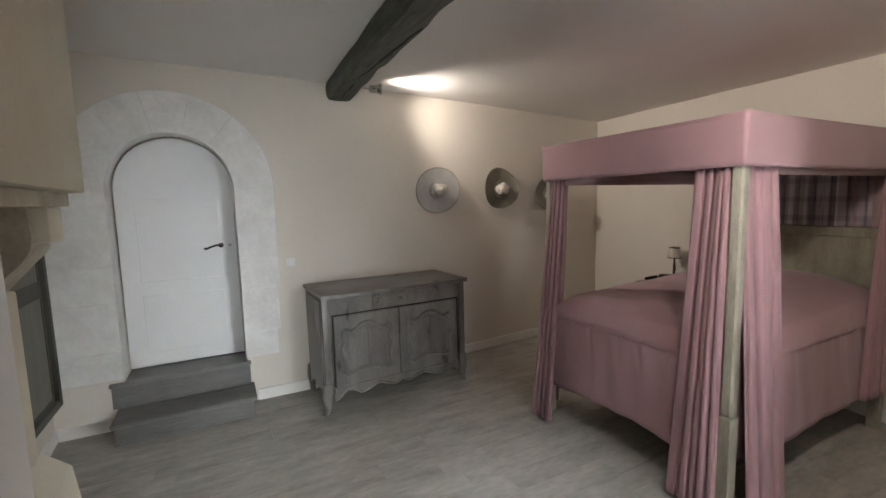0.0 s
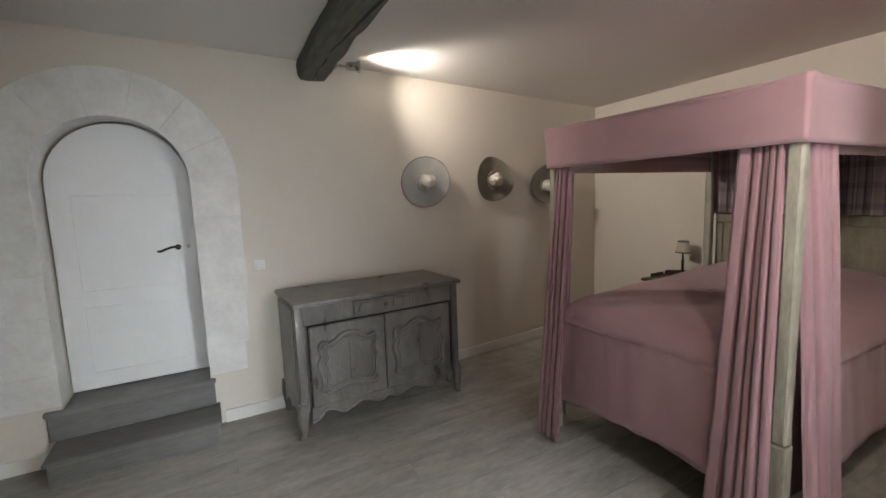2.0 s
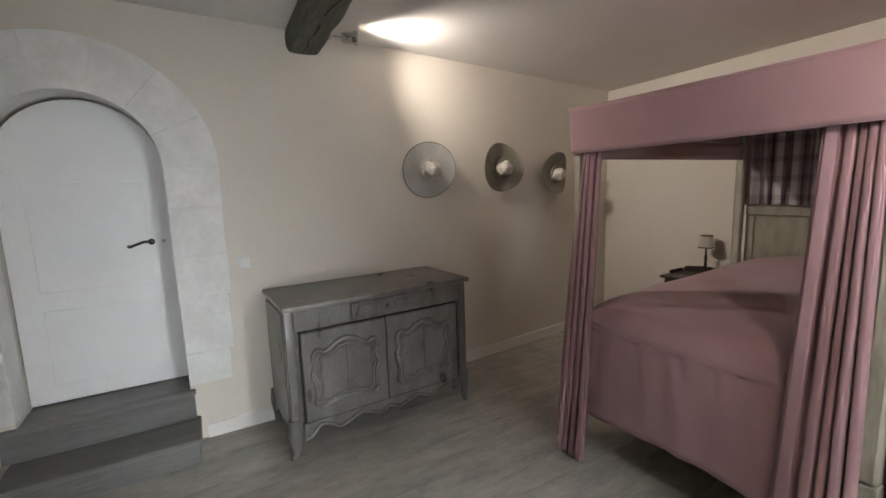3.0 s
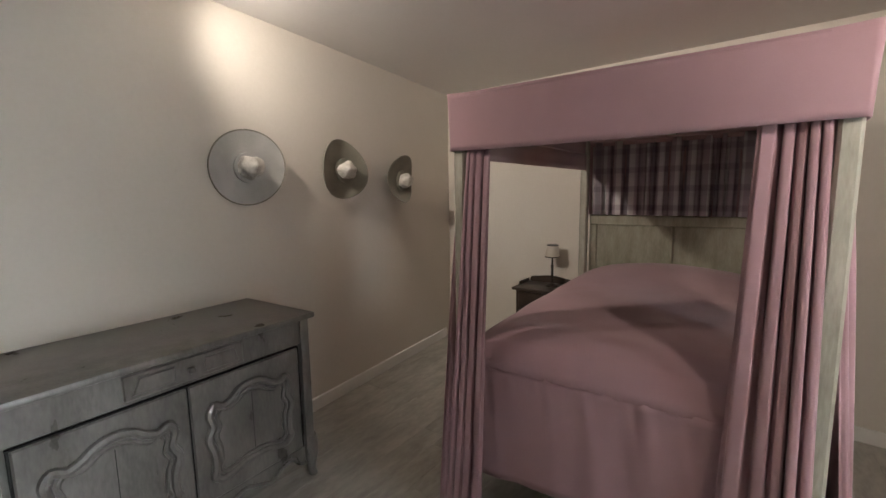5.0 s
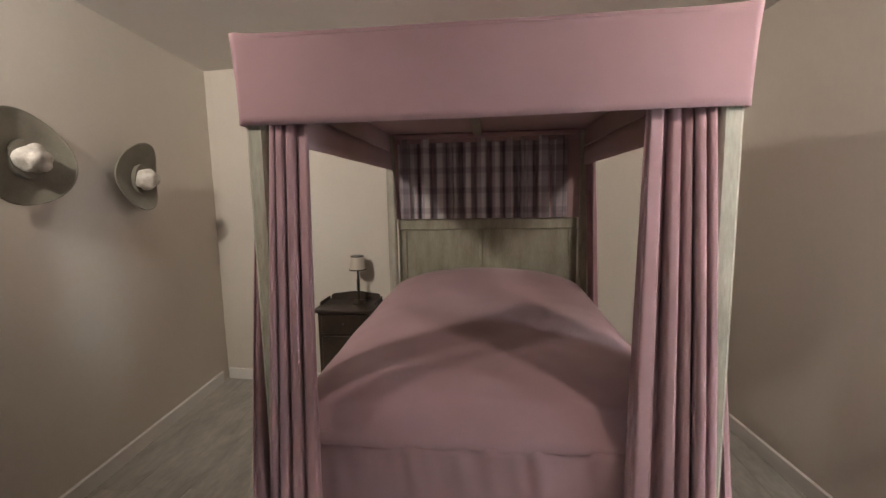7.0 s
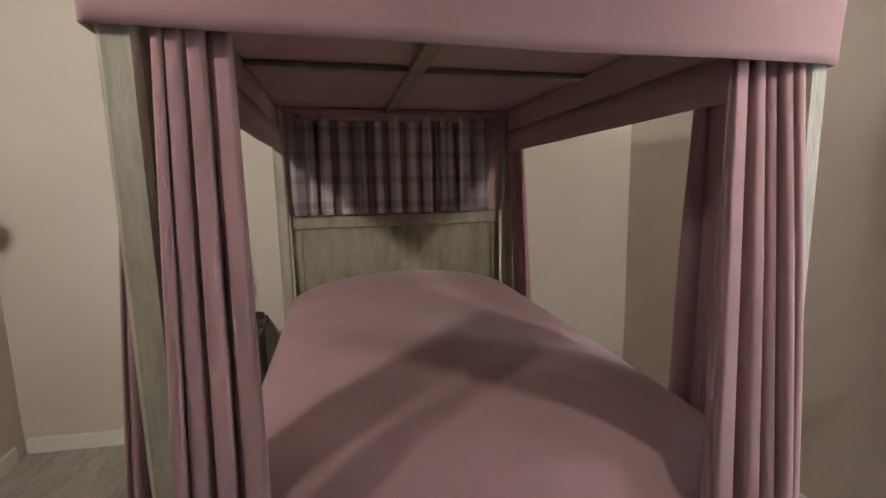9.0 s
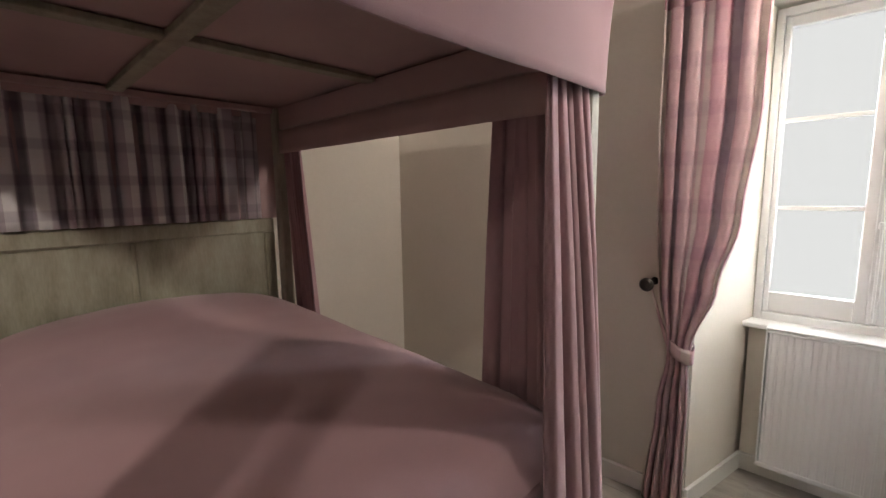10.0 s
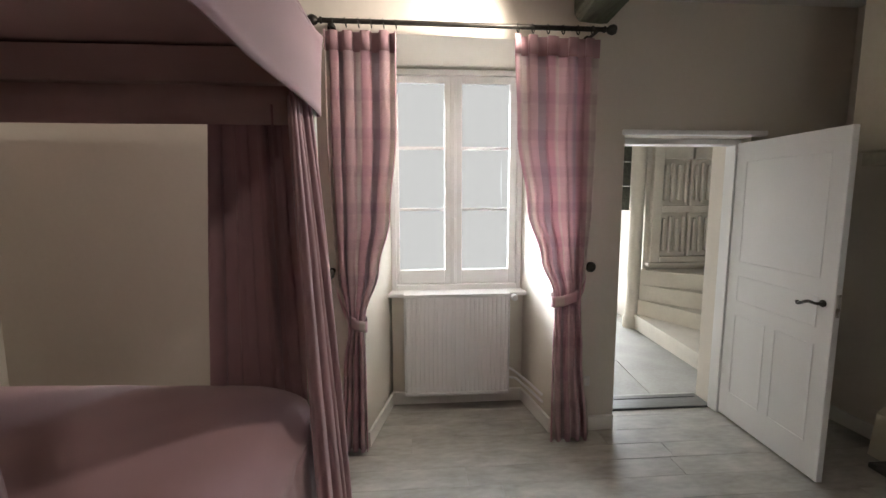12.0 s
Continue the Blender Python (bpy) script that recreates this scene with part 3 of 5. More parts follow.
bm = B()
pts = [(hood_x(HS), HS), (hood_x(HN), HN), (west_x(HN), HN), (west_x(HS), HS)]
lo = [bm.verts.new((x, y, 1.81 + 0.004 * math.sin(9 * y))) for x, y in pts]
hi = [bm.verts.new((x, y, TOP - 0.1)) for x, y in pts]
bm.faces.new(lo), bm.faces.new(hi)
for k in range(4):
    bm.faces.new((lo[k], lo[(k + 1) % 4], hi[(k + 1) % 4], hi[k]))
bmesh.ops.bevel(bm, geom=[e for e in bm.edges], offset=0.012, segments=2, affect="EDGES", profile=0.5)
part("hood", bm, HOOD, fire, "cream limewashed chimney hood")
bm = B()
plan_block(bm, [(hood_x(HS) - 0.02, HS + 0.06), (hood_x(HN) - 0.06, HN - 0.07), (west_x(HN), HN - 0.07), (west_x(HS), HS + 0.06)], 1.735, 1.805)
part("mantel_shelf", bm, STONE, fire, "rough grey stone shelf under the hood")


def corbel(y0, y1, name):
    bm = B()
    side = smooth_curve([(-0.66, 1.16), (-0.58, 1.26), (-0.46, 1.40), (-0.36, 1.53), (-0.36, 1.735)], 4, False)
    ring = [(p.x, y0, p.y) for p in side] + [(-0.74, y0, 1.735), (-0.74, y0, 1.16)]
    plate(bm, ring, (0, y1 - y0, 0))
    bmesh.ops.subdivide_edges(bm, edges=bm.edges, cuts=2, use_grid_fill=True)
    for v in bm.verts:
        v.co += 0.010 * Vector(noise.noise_vector(v.co * 9))
    part(name, bm, STONE, fire, "broken old limestone corbel", 40)
    bm = B()
    box(bm, (-0.375, y0 + 0.02, 1.555), (-0.285, y1 - 0.02, 1.732), 0.014, seg=2)
    part("corbel_block", bm, HOOD, fire, "whitewashed end of the corbel", 40)


corbel(3.14, 3.40, "corbel")
corbel(0.90, 1.14, "corbel")
for y0, y1 in ((3.10, 3.42), (0.88, 1.16)):
    bm = B()
    box(bm, (west_x(y0) - 0.02, y0, 0.34), (-0.52, y1, 1.30), 0.015, seg=2)
    part("jamb", bm, HOOD, fire, "limewashed stone jamb")
    bm = B()
    plate(bm, [(-0.80, y0 - 0.02, 0), (-0.36, y0 - 0.02, 0), (-0.39, y0 - 0.02, 0.26), (-0.50, y0 - 0.02, 0.36), (-0.80, y0 - 0.02, 0.36)], (0, y1 - y0 + 0.04, 0), 0.008)
    part("plinth", bm, HOOD, fire, "limewashed stone plinth")
part("fireback", box(B(), (-0.69, 1.165, 0), (-0.63, 3.095, 1.735)), BLACKGAP, fire, "sooty fireback")
part("hearth", box(B(), (-0.64, 0.98, 0.0), (-0.22, 3.28, 0.035), 0.008), HEARTH, fire, "worn dark stone hearth")

# panelled cupboard door in the west wall
cup = thing("wall_cupboard", "grey-green panelled wooden cupboard built into the wall", "cupboard")
X = -0.710
Y0, Y1, Z0, Z1 = 3.68, 4.398, 0.285, 1.74

bm = B()
for y0, y1, z0, z1 in ((Y0, Y0 + 0.06, Z0, Z1), (Y1 - 0.06, Y1, Z0, Z1), (Y0 + 0.06, Y1 - 0.06, Z0, Z0 + 0.06), (Y0 + 0.06, Y1 - 0.06, Z1 - 0.06, Z1)):
    box(bm, (X - 0.03, y0, z0), (X + 0.045, y1, z1), 0.006)
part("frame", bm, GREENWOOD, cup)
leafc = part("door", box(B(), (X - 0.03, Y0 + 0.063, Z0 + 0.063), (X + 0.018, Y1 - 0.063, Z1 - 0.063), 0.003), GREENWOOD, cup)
for z0, z1 in ((0.37, 1.12), (1.22, 1.64)):
    bm = B()
    a, b = Y0 + 0.11, Y1 - 0.11
    for p, q in (((a, z0), (b, z0)), ((b, z0), (b, z1)), ((b, z1), (a, z1)), ((a, z1), (a, z0))):
        rod(bm, (X + 0.019, p[0], p[1]), (X + 0.019, q[0], q[1]), 0.010, n=6)
    part("panel_moulding", bm, GREENWOOD, leafc)
    part("panel", box(B(), (X + 0.012, a, z0), (X + 0.0215, b, z1), 0.003), PANELWOOD, leafc, "paler grey-green panel")

# ---- four-poster bed ----
bed = thing("four_poster_bed", "grey-green painted four-poster bed with a panelled headboard", "bed")
BW, BE, BS, BN = 2.715, 4.655, 1.582, 3.040   # outer faces of the posts
CLOTH_LOW, CLOTH_TOP = 1.846, 2.106
PW = 0.068
for x, y in ((BW + 0.012, BS + 0.006), (BW + 0.012, BN - 0.006 - PW), (BE - PW - 0.03, BS + 0.006), (BE - PW - 0.03, BN - 0.006 - PW)):
    bm = B()
    box(bm, (x + 0.004, y + 0.004, 0.56), (x + PW - 0.004, y + PW - 0.004, 2.06), 0.010)
    box(bm, (x, y, 0.0), (x + PW, y + PW, 0.555), 0.004)
    part("post", bm, POSTWOOD, bed, "worn grey-green painted square post")
for name, a, b in (("rail", (BW + 0.09, BS + 0.075, 0.27), (BE - 0.10, BS + 0.10, 0.42)), ("rail", (BW + 0.09, BN - 0.10, 0.27), (BE - 0.10, BN - 0.075, 0.42)),
                   ("rail", (BW + 0.080, BS + 0.08, 0.27), (BW + 0.10, BN - 0.08, 0.42)), ("slat_base", (BW + 0.102, BS + 0.102, 0.36), (BE - 0.10, BN - 0.102, 0.40))):
    part(name, box(B(), a, b, 0.003), BEDWOOD, bed)
# tester: rails, two crossed bars and the lining boards above them
for a, b in (((BW + 0.082, BS + 0.012, 1.945), (BE - 0.10, BS + 0.05, 2.06)), ((BW + 0.082, BN - 0.05, 1.945), (BE - 0.10, BN - 0.012, 2.06)),
             ((BW + 0.016, BS + 0.076, 1.945), (BW + 0.05, BN - 0.076, 2.06)), ((BE - 0.085, BS + 0.076, 2.03), (BE - 0.045, BN - 0.076, 2.06))):
    part("tester_rail", box(B(), a, b, 0.003), PINKDARK, bed)
part("tester_bar", box(B(), (3.68, BS + 0.052, 2.045), (3.735, BN - 0.052, 2.066), 0.003), BEDWOOD, bed)
part("tester_bar", box(B(), (BW + 0.052, 2.335, 2.040), (BE - 0.09, 2.395, 2.064), 0.003), BEDWOOD, bed)
part("tester_board", box(B(), (BW + 0.01, BS + 0.01, 2.070), (BE - 0.003, BN - 0.01, 2.088)), PINKDARK, bed, "rose lining of the tester")
# headboard
HX = 4.640
hb = part("headboard", box(B(), (HX + 0.012, BS + 0.10, 0.40), (HX + 0.030, BN - 0.08, 1.40)), BEDWOOD, bed, "panelled grey-green headboard")
part("top_rail", box(B(), (HX - 0.012, BS + 0.08, 1.372), (HX + 0.03, BN - 0.075, 1.452), 0.008), BEDWOOD, hb)
for y0, y1 in ((BS + 0.075, BS + 0.135), (2.335, 2.36), (BN - 0.135, BN - 0.075)):
    part("stile", box(B(), (HX - 0.002, y0, 0.40), (HX + 0.025, y1, 1.372), 0.006), BEDWOOD, hb)

# added filler board: hides the bright wall in the gaps round the hanging
part("back_panel", box(B(), (4.640, BS + 0.03, 1.453), (4.650, BN - 0.02, 2.068)), PINKDARK, bed, "plain rose filler board added behind the hanging")

# plaid hanging over the headboard
rows = pleats((4.612, BN - 0.085), (4.612, BS + 0.155), 1.455, 2.035, 14, 0.030, 11, rows=12, cols=260, wander=0.004)
hang = tagged(cloth("headboard_hanging", PLAIDHEAD, rows, 2.5), "pleated mauve and grey plaid hanging above the headboard", "hanging")
part("heading_tape", box(B(), (4.600, BS + 0.155, 2.000), (4.604, BN - 0.085, 2.030)), PINKDARK, hang)

# outer valance of the canopy
val = thing("canopy_valance", "plain rose cotton valance round the bed canopy", "valance")


def round_path(points, radius, step=0.035):
    """Plan points along a path with rounded corners, each with its outward side."""
    out = []
    for k in range(len(points) - 1):
        a, b = Vector(points[k]), Vector(points[k + 1])
        d = (b - a).normalized()
        s = a + d * (radius if k else 0)
        e = b - d * (radius if k < len(points) - 2 else 0)
        n_ = max(2, int((e - s).length / step))
        nrm = Vector((-d.y, d.x))
        out += [(s.lerp(e, i / n_), nrm) for i in range(n_ + 1)]
        if k < len(points) - 2:
            d2 = (Vector(points[k + 2]) - b).normalized()
            n2 = Vector((-d2.y, d2.x))
            c = e - nrm * radius
            for i in range(1, 5):
                m_ = nrm.lerp(n2, i / 5).normalized()
                out.append((c + m_ * radius, m_))
    return out


ring = round_path([(BE - 0.03, BS - 0.004), (BW, BS - 0.004), (BW, BN + 0.004), (BE - 0.03, BN + 0.004)], 0.018)
rows = []
for j in range(11):
    v = j / 10
    row = []
    for i, (p, nrm) in enumerate(ring):
        corner = min((p - Vector(c)).length for c in ((BW, BS), (BW, BN)))
        o = 0.016 * math.exp(-corner / 0.05) * (1 - v) ** 2 + 0.0035 * v * math.sin(i * 0.31) + 0.0022 * noise.noise(Vector((p.x * 6, p.y * 6, v * 2)))
        row.append((p.x + nrm.x * o, p.y + nrm.y * o, CLOTH_TOP + (CLOTH_LOW - CLOTH_TOP) * v + 0.003 * math.sin(i * 0.13) * v + 0.004 * math.exp(-corner / 0.08) * (1 - v)))
    rows.append(row)
cloth("drop", PINK, rows, 5.3, 0.006, val)
part("top_cover", box(B(), (BW - 0.002, BS - 0.006, 2.096), (BE - 0.03, BN + 0.006, 2.104)), PINK, val)
for y, s in ((BS + 0.058, 4), (BN - 0.058, 5)):
    cloth("inner_valance", PINKDARK, [[(BW + 0.09 + 1.75 * i / 30, y + 0.003 * math.sin(i * 0.7 + s), z) for i in range(31)] for z in (1.935, 1.89, 1.85, 1.812)], 1.75, 0.004, val, "rose lining hanging inside the canopy")

# bedspread over the mattress, with its skirt
spread = thing("bedspread", "rose cotton bedspread with a gathered skirt over the mattress", "bedspread")
SX0, SX1, SY0, SY1 = BW + 0.05, BE - 0.06, BS + 0.05, BN - 0.045


def top_height(x, y):
    s = (x - SX0) / (SX1 - SX0)
    c = (y - (SY0 + SY1) / 2) / ((SY1 - SY0) / 2)
    z = 0.960 + 0.030 * s + (0.022 + 0.090 * math.exp(-((s - 0.92) / 0.22) ** 2)) * (1 - abs(c) ** 2.2) + 0.012 * math.sin(math.pi * s)
    side, foot = min(y - SY0, SY1 - y), x - SX0
    for d, reach, fall in ((side, 0.26, 0.100 * (1 - 0.5 * s)), (foot, 0.22, 0.085)):
        if d < reach:
            z -= fall * (1 - math.sqrt(max(0, 1 - (1 - d / reach) ** 2)))
    return z + 0.007 * noise.noise(Vector((x * 3, y * 3, 1))) + 0.003 * noise.noise(Vector((x * 11, y * 8, 4)))


bm = B()
nx, ny, rad = 70, 56, 0.03
grid = []
for i in range(nx + 1):
    row = []
    for j in range(ny + 1):
        x, y = SX0 + (SX1 - SX0) * i / nx, SY0 + (SY1 - SY0) * j / ny
        z = top_height(x, y)
        edge = min(y - SY0, SY1 - y, x - SX0)
        if edge < rad:
            z -= rad - math.sqrt(max(0, rad ** 2 - (rad - edge) ** 2))
        row.append(bm.verts.new((x, y, z)))
    grid.append(row)
for i in range(nx):
    for j in range(ny):
        bm.faces.new((grid[i][j], grid[i + 1][j], grid[i + 1][j + 1], grid[i][j + 1]))
rim = [grid[i][0] for i in range(nx, -1, -1)] + [grid[0][j] for j in range(1, ny + 1)] + [grid[i][ny] for i in range(1, nx + 1)]
prev = rim
for z, out in ((0.845, 0.012), (0.822, 0.019), (0.803, 0.017)):
    nxt = []
    for k, v in enumerate(rim):
        d = Vector((-1 if v.co.x <= SX0 + 0.001 else 0, -1 if v.co.y <= SY0 + 0.001 else (1 if v.co.y >= SY1 - 0.001 else 0), 0))
        o = out + 0.006 * noise.noise(Vector((v.co.x * 14, v.co.y * 14, z * 9)))
        nxt.append(bm.verts.new((v.co.x + d.x * o, v.co.y + d.y * o, z + 0.01 * noise.noise(Vector((v.co.x * 4, v.co.y * 4, 0))))))
    for k in range(len(rim) - 1):
        bm.faces.new((prev[k], prev[k + 1], nxt[k + 1], nxt[k]))
    prev = nxt
ob = part("cover", bm, PINK, spread, smooth=60)


def skirt(a, b, seed, folds, low):
    rnd = random.Random(seed)
    ph = [rnd.uniform(0, 6.28) for _ in range(6)]
    a, b = Vector(a), Vector(b)
    nrm = Vector((-(b - a).y, (b - a).x)).normalized()
    rows = []
    for j in range(16):
        v = j / 15
        row = []
        for i in range(121):
            u = i / 120
            p = a.lerp(b, u)
            o = 0.010 + v * 0.012 + 0.020 * v ** 0.7 * noise.noise(Vector((u * folds * 1.7 + 0.4 * v, ph[0], 0.5 * v))) + 0.013 * (1 - v) ** 1.5 * noise.noise(Vector((u * 30 + 2 * v, ph[2], v))) + 0.008 * v * math.sin(4 * u + ph[3])
            z = 0.815 - (0.815 - low - 0.02 * math.sin(5.5 * u + ph[4])) * v
            row.append((p.x + nrm.x * o, p.y + nrm.y * o, z))
        rows.append(row)
    return rows


cloth("skirt", PINK, skirt((SX0, SY0 - 0.004), (SX0, SY1 + 0.004), 2, 6, 0.255), 1.5, 0.004, spread)
cloth("skirt", PINK, skirt((SX0, SY1 - 0.006), (SX1, SY1 - 0.006), 3, 7, 0.26), 1.9, 0.004, spread)
cloth("skirt", PINK, skirt((SX1, SY0 + 0.006), (SX0, SY0 + 0.006), 4, 7, 0.27), 1.9, 0.004, spread)

# bed curtains, drawn to the posts
NARROW = "narrow rose curtain drawn to the bed post, reaching the floor"
FULL = "full rose curtain gathered at the bed post, reaching the floor"
for args, width, label in (
        (((BW + 0.040, 2.952), (BW + 0.036, 2.842), 0.02, CLOTH_LOW + 0.03, 2, 0.018, 21, (BW - 0.150, 2.985), (BW - 0.115, 2.805)), 0.7, NARROW),
        (((BW + 0.072, BN - 0.030), (BW + 0.22, BN - 0.034), 0.02, CLOTH_LOW + 0.03, 1, 0.014, 22, (BW - 0.05, BN + 0.05), (BW + 0.20, BN + 0.01)), 0.4, NARROW),
        (((BW + 0.040, 1.845), (BW + 0.036, 1.662), 0.02, CLOTH_LOW + 0.03, 3, 0.024, 23, (BW - 0.065, 1.905), (BW - 0.070, 1.615)), 1.3, FULL),
        (((BW + 0.090, BS + 0.034), (BW + 0.355, BS + 0.036), 0.02, CLOTH_LOW + 0.03, 2, 0.026, 24, (BW + 0.040, BS - 0.085), (BW + 0.47, BS - 0.055)), 1.2, FULL),
        (((4.40, BS + 0.028), (4.55, BS + 0.032), 0.30, CLOTH_LOW + 0.03, 3, 0.014, 25, (4.24, BS - 0.015), (4.53, BS - 0.01)), 0.6, "narrow rose curtain drawn back at the headboard post")):
    a, b, z0, z1, folds, depth, seed, al, bl = args
    tagged(cloth("bed_curtain", PINK, pleats(a, b, z0, z1, folds, depth, seed, al, bl, cols=100, rows=34), width), label, "curtain", "bed curtains")

# ---- buffet ----
buf = thing("buffet", "grey-stained carved oak buffet with two panelled doors", "buffet", at=(1.127, 3.793, 0), turn=2.5)
W, D, HT = 1.342, 0.610, 0.995


def shaped(cx, cz, w, h):
    """The curved outline of a carved door panel."""
    half = [(0.0, 0.50), (0.13, 0.47), (0.22, 0.40), (0.33, 0.36), (0.42, 0.40), (0.47, 0.31), (0.44, 0.18), (0.49, 0.05), (0.45, -0.10), (0.44, -0.28), (0.46, -0.38), (0.38, -0.45), (0.24, -0.42), (0.10, -0.38), (0.0, -0.385)]
    pts = half + [(-x, z) for x, z in half[-2:0:-1]]
    return [(cx + p.x * w, cz + p.y * h) for p in smooth_curve(pts, 4)]


part("top", box(B(), (-0.012, -0.03, HT - 0.032), (W + 0.012, D + 0.01, HT), 0.010, seg=2), BUFFET, buf, "worn grey-stained top")
bm = B()
box(bm, (0.012, 0.030, 0.20), (W - 0.035, D - 0.01, HT - 0.033))
part("carcass", bm, BUFFET, buf)
for x in (-0.004, W - 0.072):
    bm = B()
    box(bm, (x, -0.002, 0.18), (x + 0.06, 0.06, HT - 0.034), 0.012, seg=2)
    part("stile", bm, BUFFET, buf)
for sx in (0, 1):
    for sy in (0, 1):
        bm = B()
        x0 = 0.014 if sx == 0 else W - 0.030
        sgn = 1 if sx == 0 else -1
        y0 = 0.020 if sy == 0 else D - 0.05
        prev = None
        flare = 1.0 if sy == 0 else 0.0
        for z, r, ox in ((0.26, 0.036, 0.0), (0.20, 0.043, 0.002), (0.15, 0.042, 0.004), (0.09, 0.031, 0.0), (0.045, 0.025, -0.002), (0.015, 0.026, 0.012), (0.0, 0.026, 0.016)):
            ring = [bm.verts.new((x0 - sgn * ox * flare + r * math.cos(a), y0 + ox * flare * 0.6 + r * math.sin(a), z)) for a in [2 * math.pi * k / 10 for k in range(10)]]
            if prev:
                for k in range(10):
                    bm.faces.new((prev[k], prev[(k + 1) % 10], ring[(k + 1) % 10], ring[k]))
            else:
                bm.faces.new(ring)
            prev = ring
        bm.faces.new(prev)
        part("leg", bm, BUFFET, buf, smooth=60)
# frieze with a carved middle field
part("frieze", box(B(), (0.056, 0.006, 0.825), (W - 0.072, 0.034, HT - 0.036), 0.003), BUFFET, buf)
fz = part("frieze_drawer", box(B(), (0.42, -0.010, 0.842), (0.925, 0.010, 0.948), 0.005), BUFFET, buf)
for a, b in ((0.445, 0.61), (0.735, 0.90)):
    bm = B()
    plate(bm, [(a, -0.010, 0.862), (b, -0.010, 0.862), (b - (0.02 if a > 0.6 else 0), -0.010, 0.93), (a + (0.0 if a > 0.6 else 0.03), -0.010, 0.93)], (0, -0.010, 0), 0.005)
    part("raised_field", bm, BUFFET, fz)
part("knob", lathe(B(), [(0.0, 0), (0.009, 0), (0.008, 0.012), (0.017, 0.020), (0.013, 0.030), (0.0, 0.032)], pose(0.672, -0.010, 0.895, 90, 0, 0), 14), BUFFET, fz)
for k, (x0, x1) in enumerate(((0.085, 0.652), (0.660, 1.240))):
    dr = part("door", box(B(), (x0, -0.008, 0.225), (x1, 0.032, 0.812), 0.006), BUFFET, buf, "carved oak door with a shaped panel")
    cx, cz, w, h = (x0 + x1) / 2, 0.51, 0.46, 0.44
    ring = shaped(cx, cz, w, h)
    part("moulding", tube(B(), [(x, -0.012, z) for x, z in ring], 0.019, 8, True), BUFFET, dr)
    inner = shaped(cx, cz, w * 0.86, h * 0.86)
    part("inner_moulding", tube(B(), [(x, -0.012, z) for x, z in inner], 0.010, 6, True), BUFFET, dr)
    part("raised_panel", plate(B(), [(x, -0.006, z) for x, z in shaped(cx, cz, w * 0.80, h * 0.80)], (0, -0.006, 0), 0.004), BUFFET, dr)
    part("panel_joint", box(B(), (cx - 0.0015, -0.0128, cz - h * 0.30), (cx + 0.0015, -0.011, cz + h * 0.38)), BLACKGAP, dr)
    part("hinge", rod(B(), (x0 - 0.006 if k == 0 else x1 + 0.006, -0.008, 0.30), (x0 - 0.006 if k == 0 else x1 + 0.006, -0.008, 0.42), 0.006, n=8), IRON, dr)
part("door_gap", box(B(), (0.652, 0.0, 0.225), (0.660, 0.02, 0.812)), BLACKGAP, buf)
for a, b in (((0.076, -0.0035, 0.225), (0.084, 0.012, 0.812)), ((1.241, -0.0035, 0.225), (1.248, 0.012, 0.812)), ((0.076, 0.002, 0.8125), (1.248, 0.02, 0.8175))):
    part("door_gap", box(B(), a, b), BLACKGAP, buf)
bm = B()
low = smooth_curve([(0.07, 0.105), (0.12, 0.125), (0.17, 0.175), (0.24, 0.160), (0.30, 0.125), (0.38, 0.150), (0.45, 0.175), (0.53, 0.150), (0.60, 0.130), (0.665, 0.160), (0.73, 0.130), (0.80, 0.150), (0.88, 0.175), (0.95, 0.150), (1.03, 0.125), (1.09, 0.160), (1.16, 0.175), (1.21, 0.125), (1.255, 0.105)], 4, False)
plate(bm, [(p.x, 0.030, p.y) for p in low] + [(1.255, 0.030, 0.222), (0.07, 0.030, 0.222)], (0, -0.034, 0), 0.003)
ap = part("apron", bm, BUFFET, buf, "scalloped carved apron")
part("apron_bead", tube(B(), [(p.x, -0.009, p.y + 0.016) for p in low], 0.011, 8), BUFFET, ap)
for x in (-0.005, W - 0.022):
    rim = smooth_curve([(0.05, 0.10), (0.10, 0.135), (0.18, 0.175), (0.29, 0.155), (0.40, 0.175), (0.48, 0.135), (0.53, 0.10)], 4, False)
    part("side_apron", plate(B(), [(x, p.x, p.y) for p in rim] + [(x, 0.53, 0.242), (x, 0.05, 0.242)], (0.020, 0, 0), 0.002), BUFFET, buf)
    sd = part("side_panel", box(B(), (x, 0.07, 0.24), (x + 0.016, D - 0.06, HT - 0.06), 0.004), BUFFET, buf)

# ---- hats on the wall ----


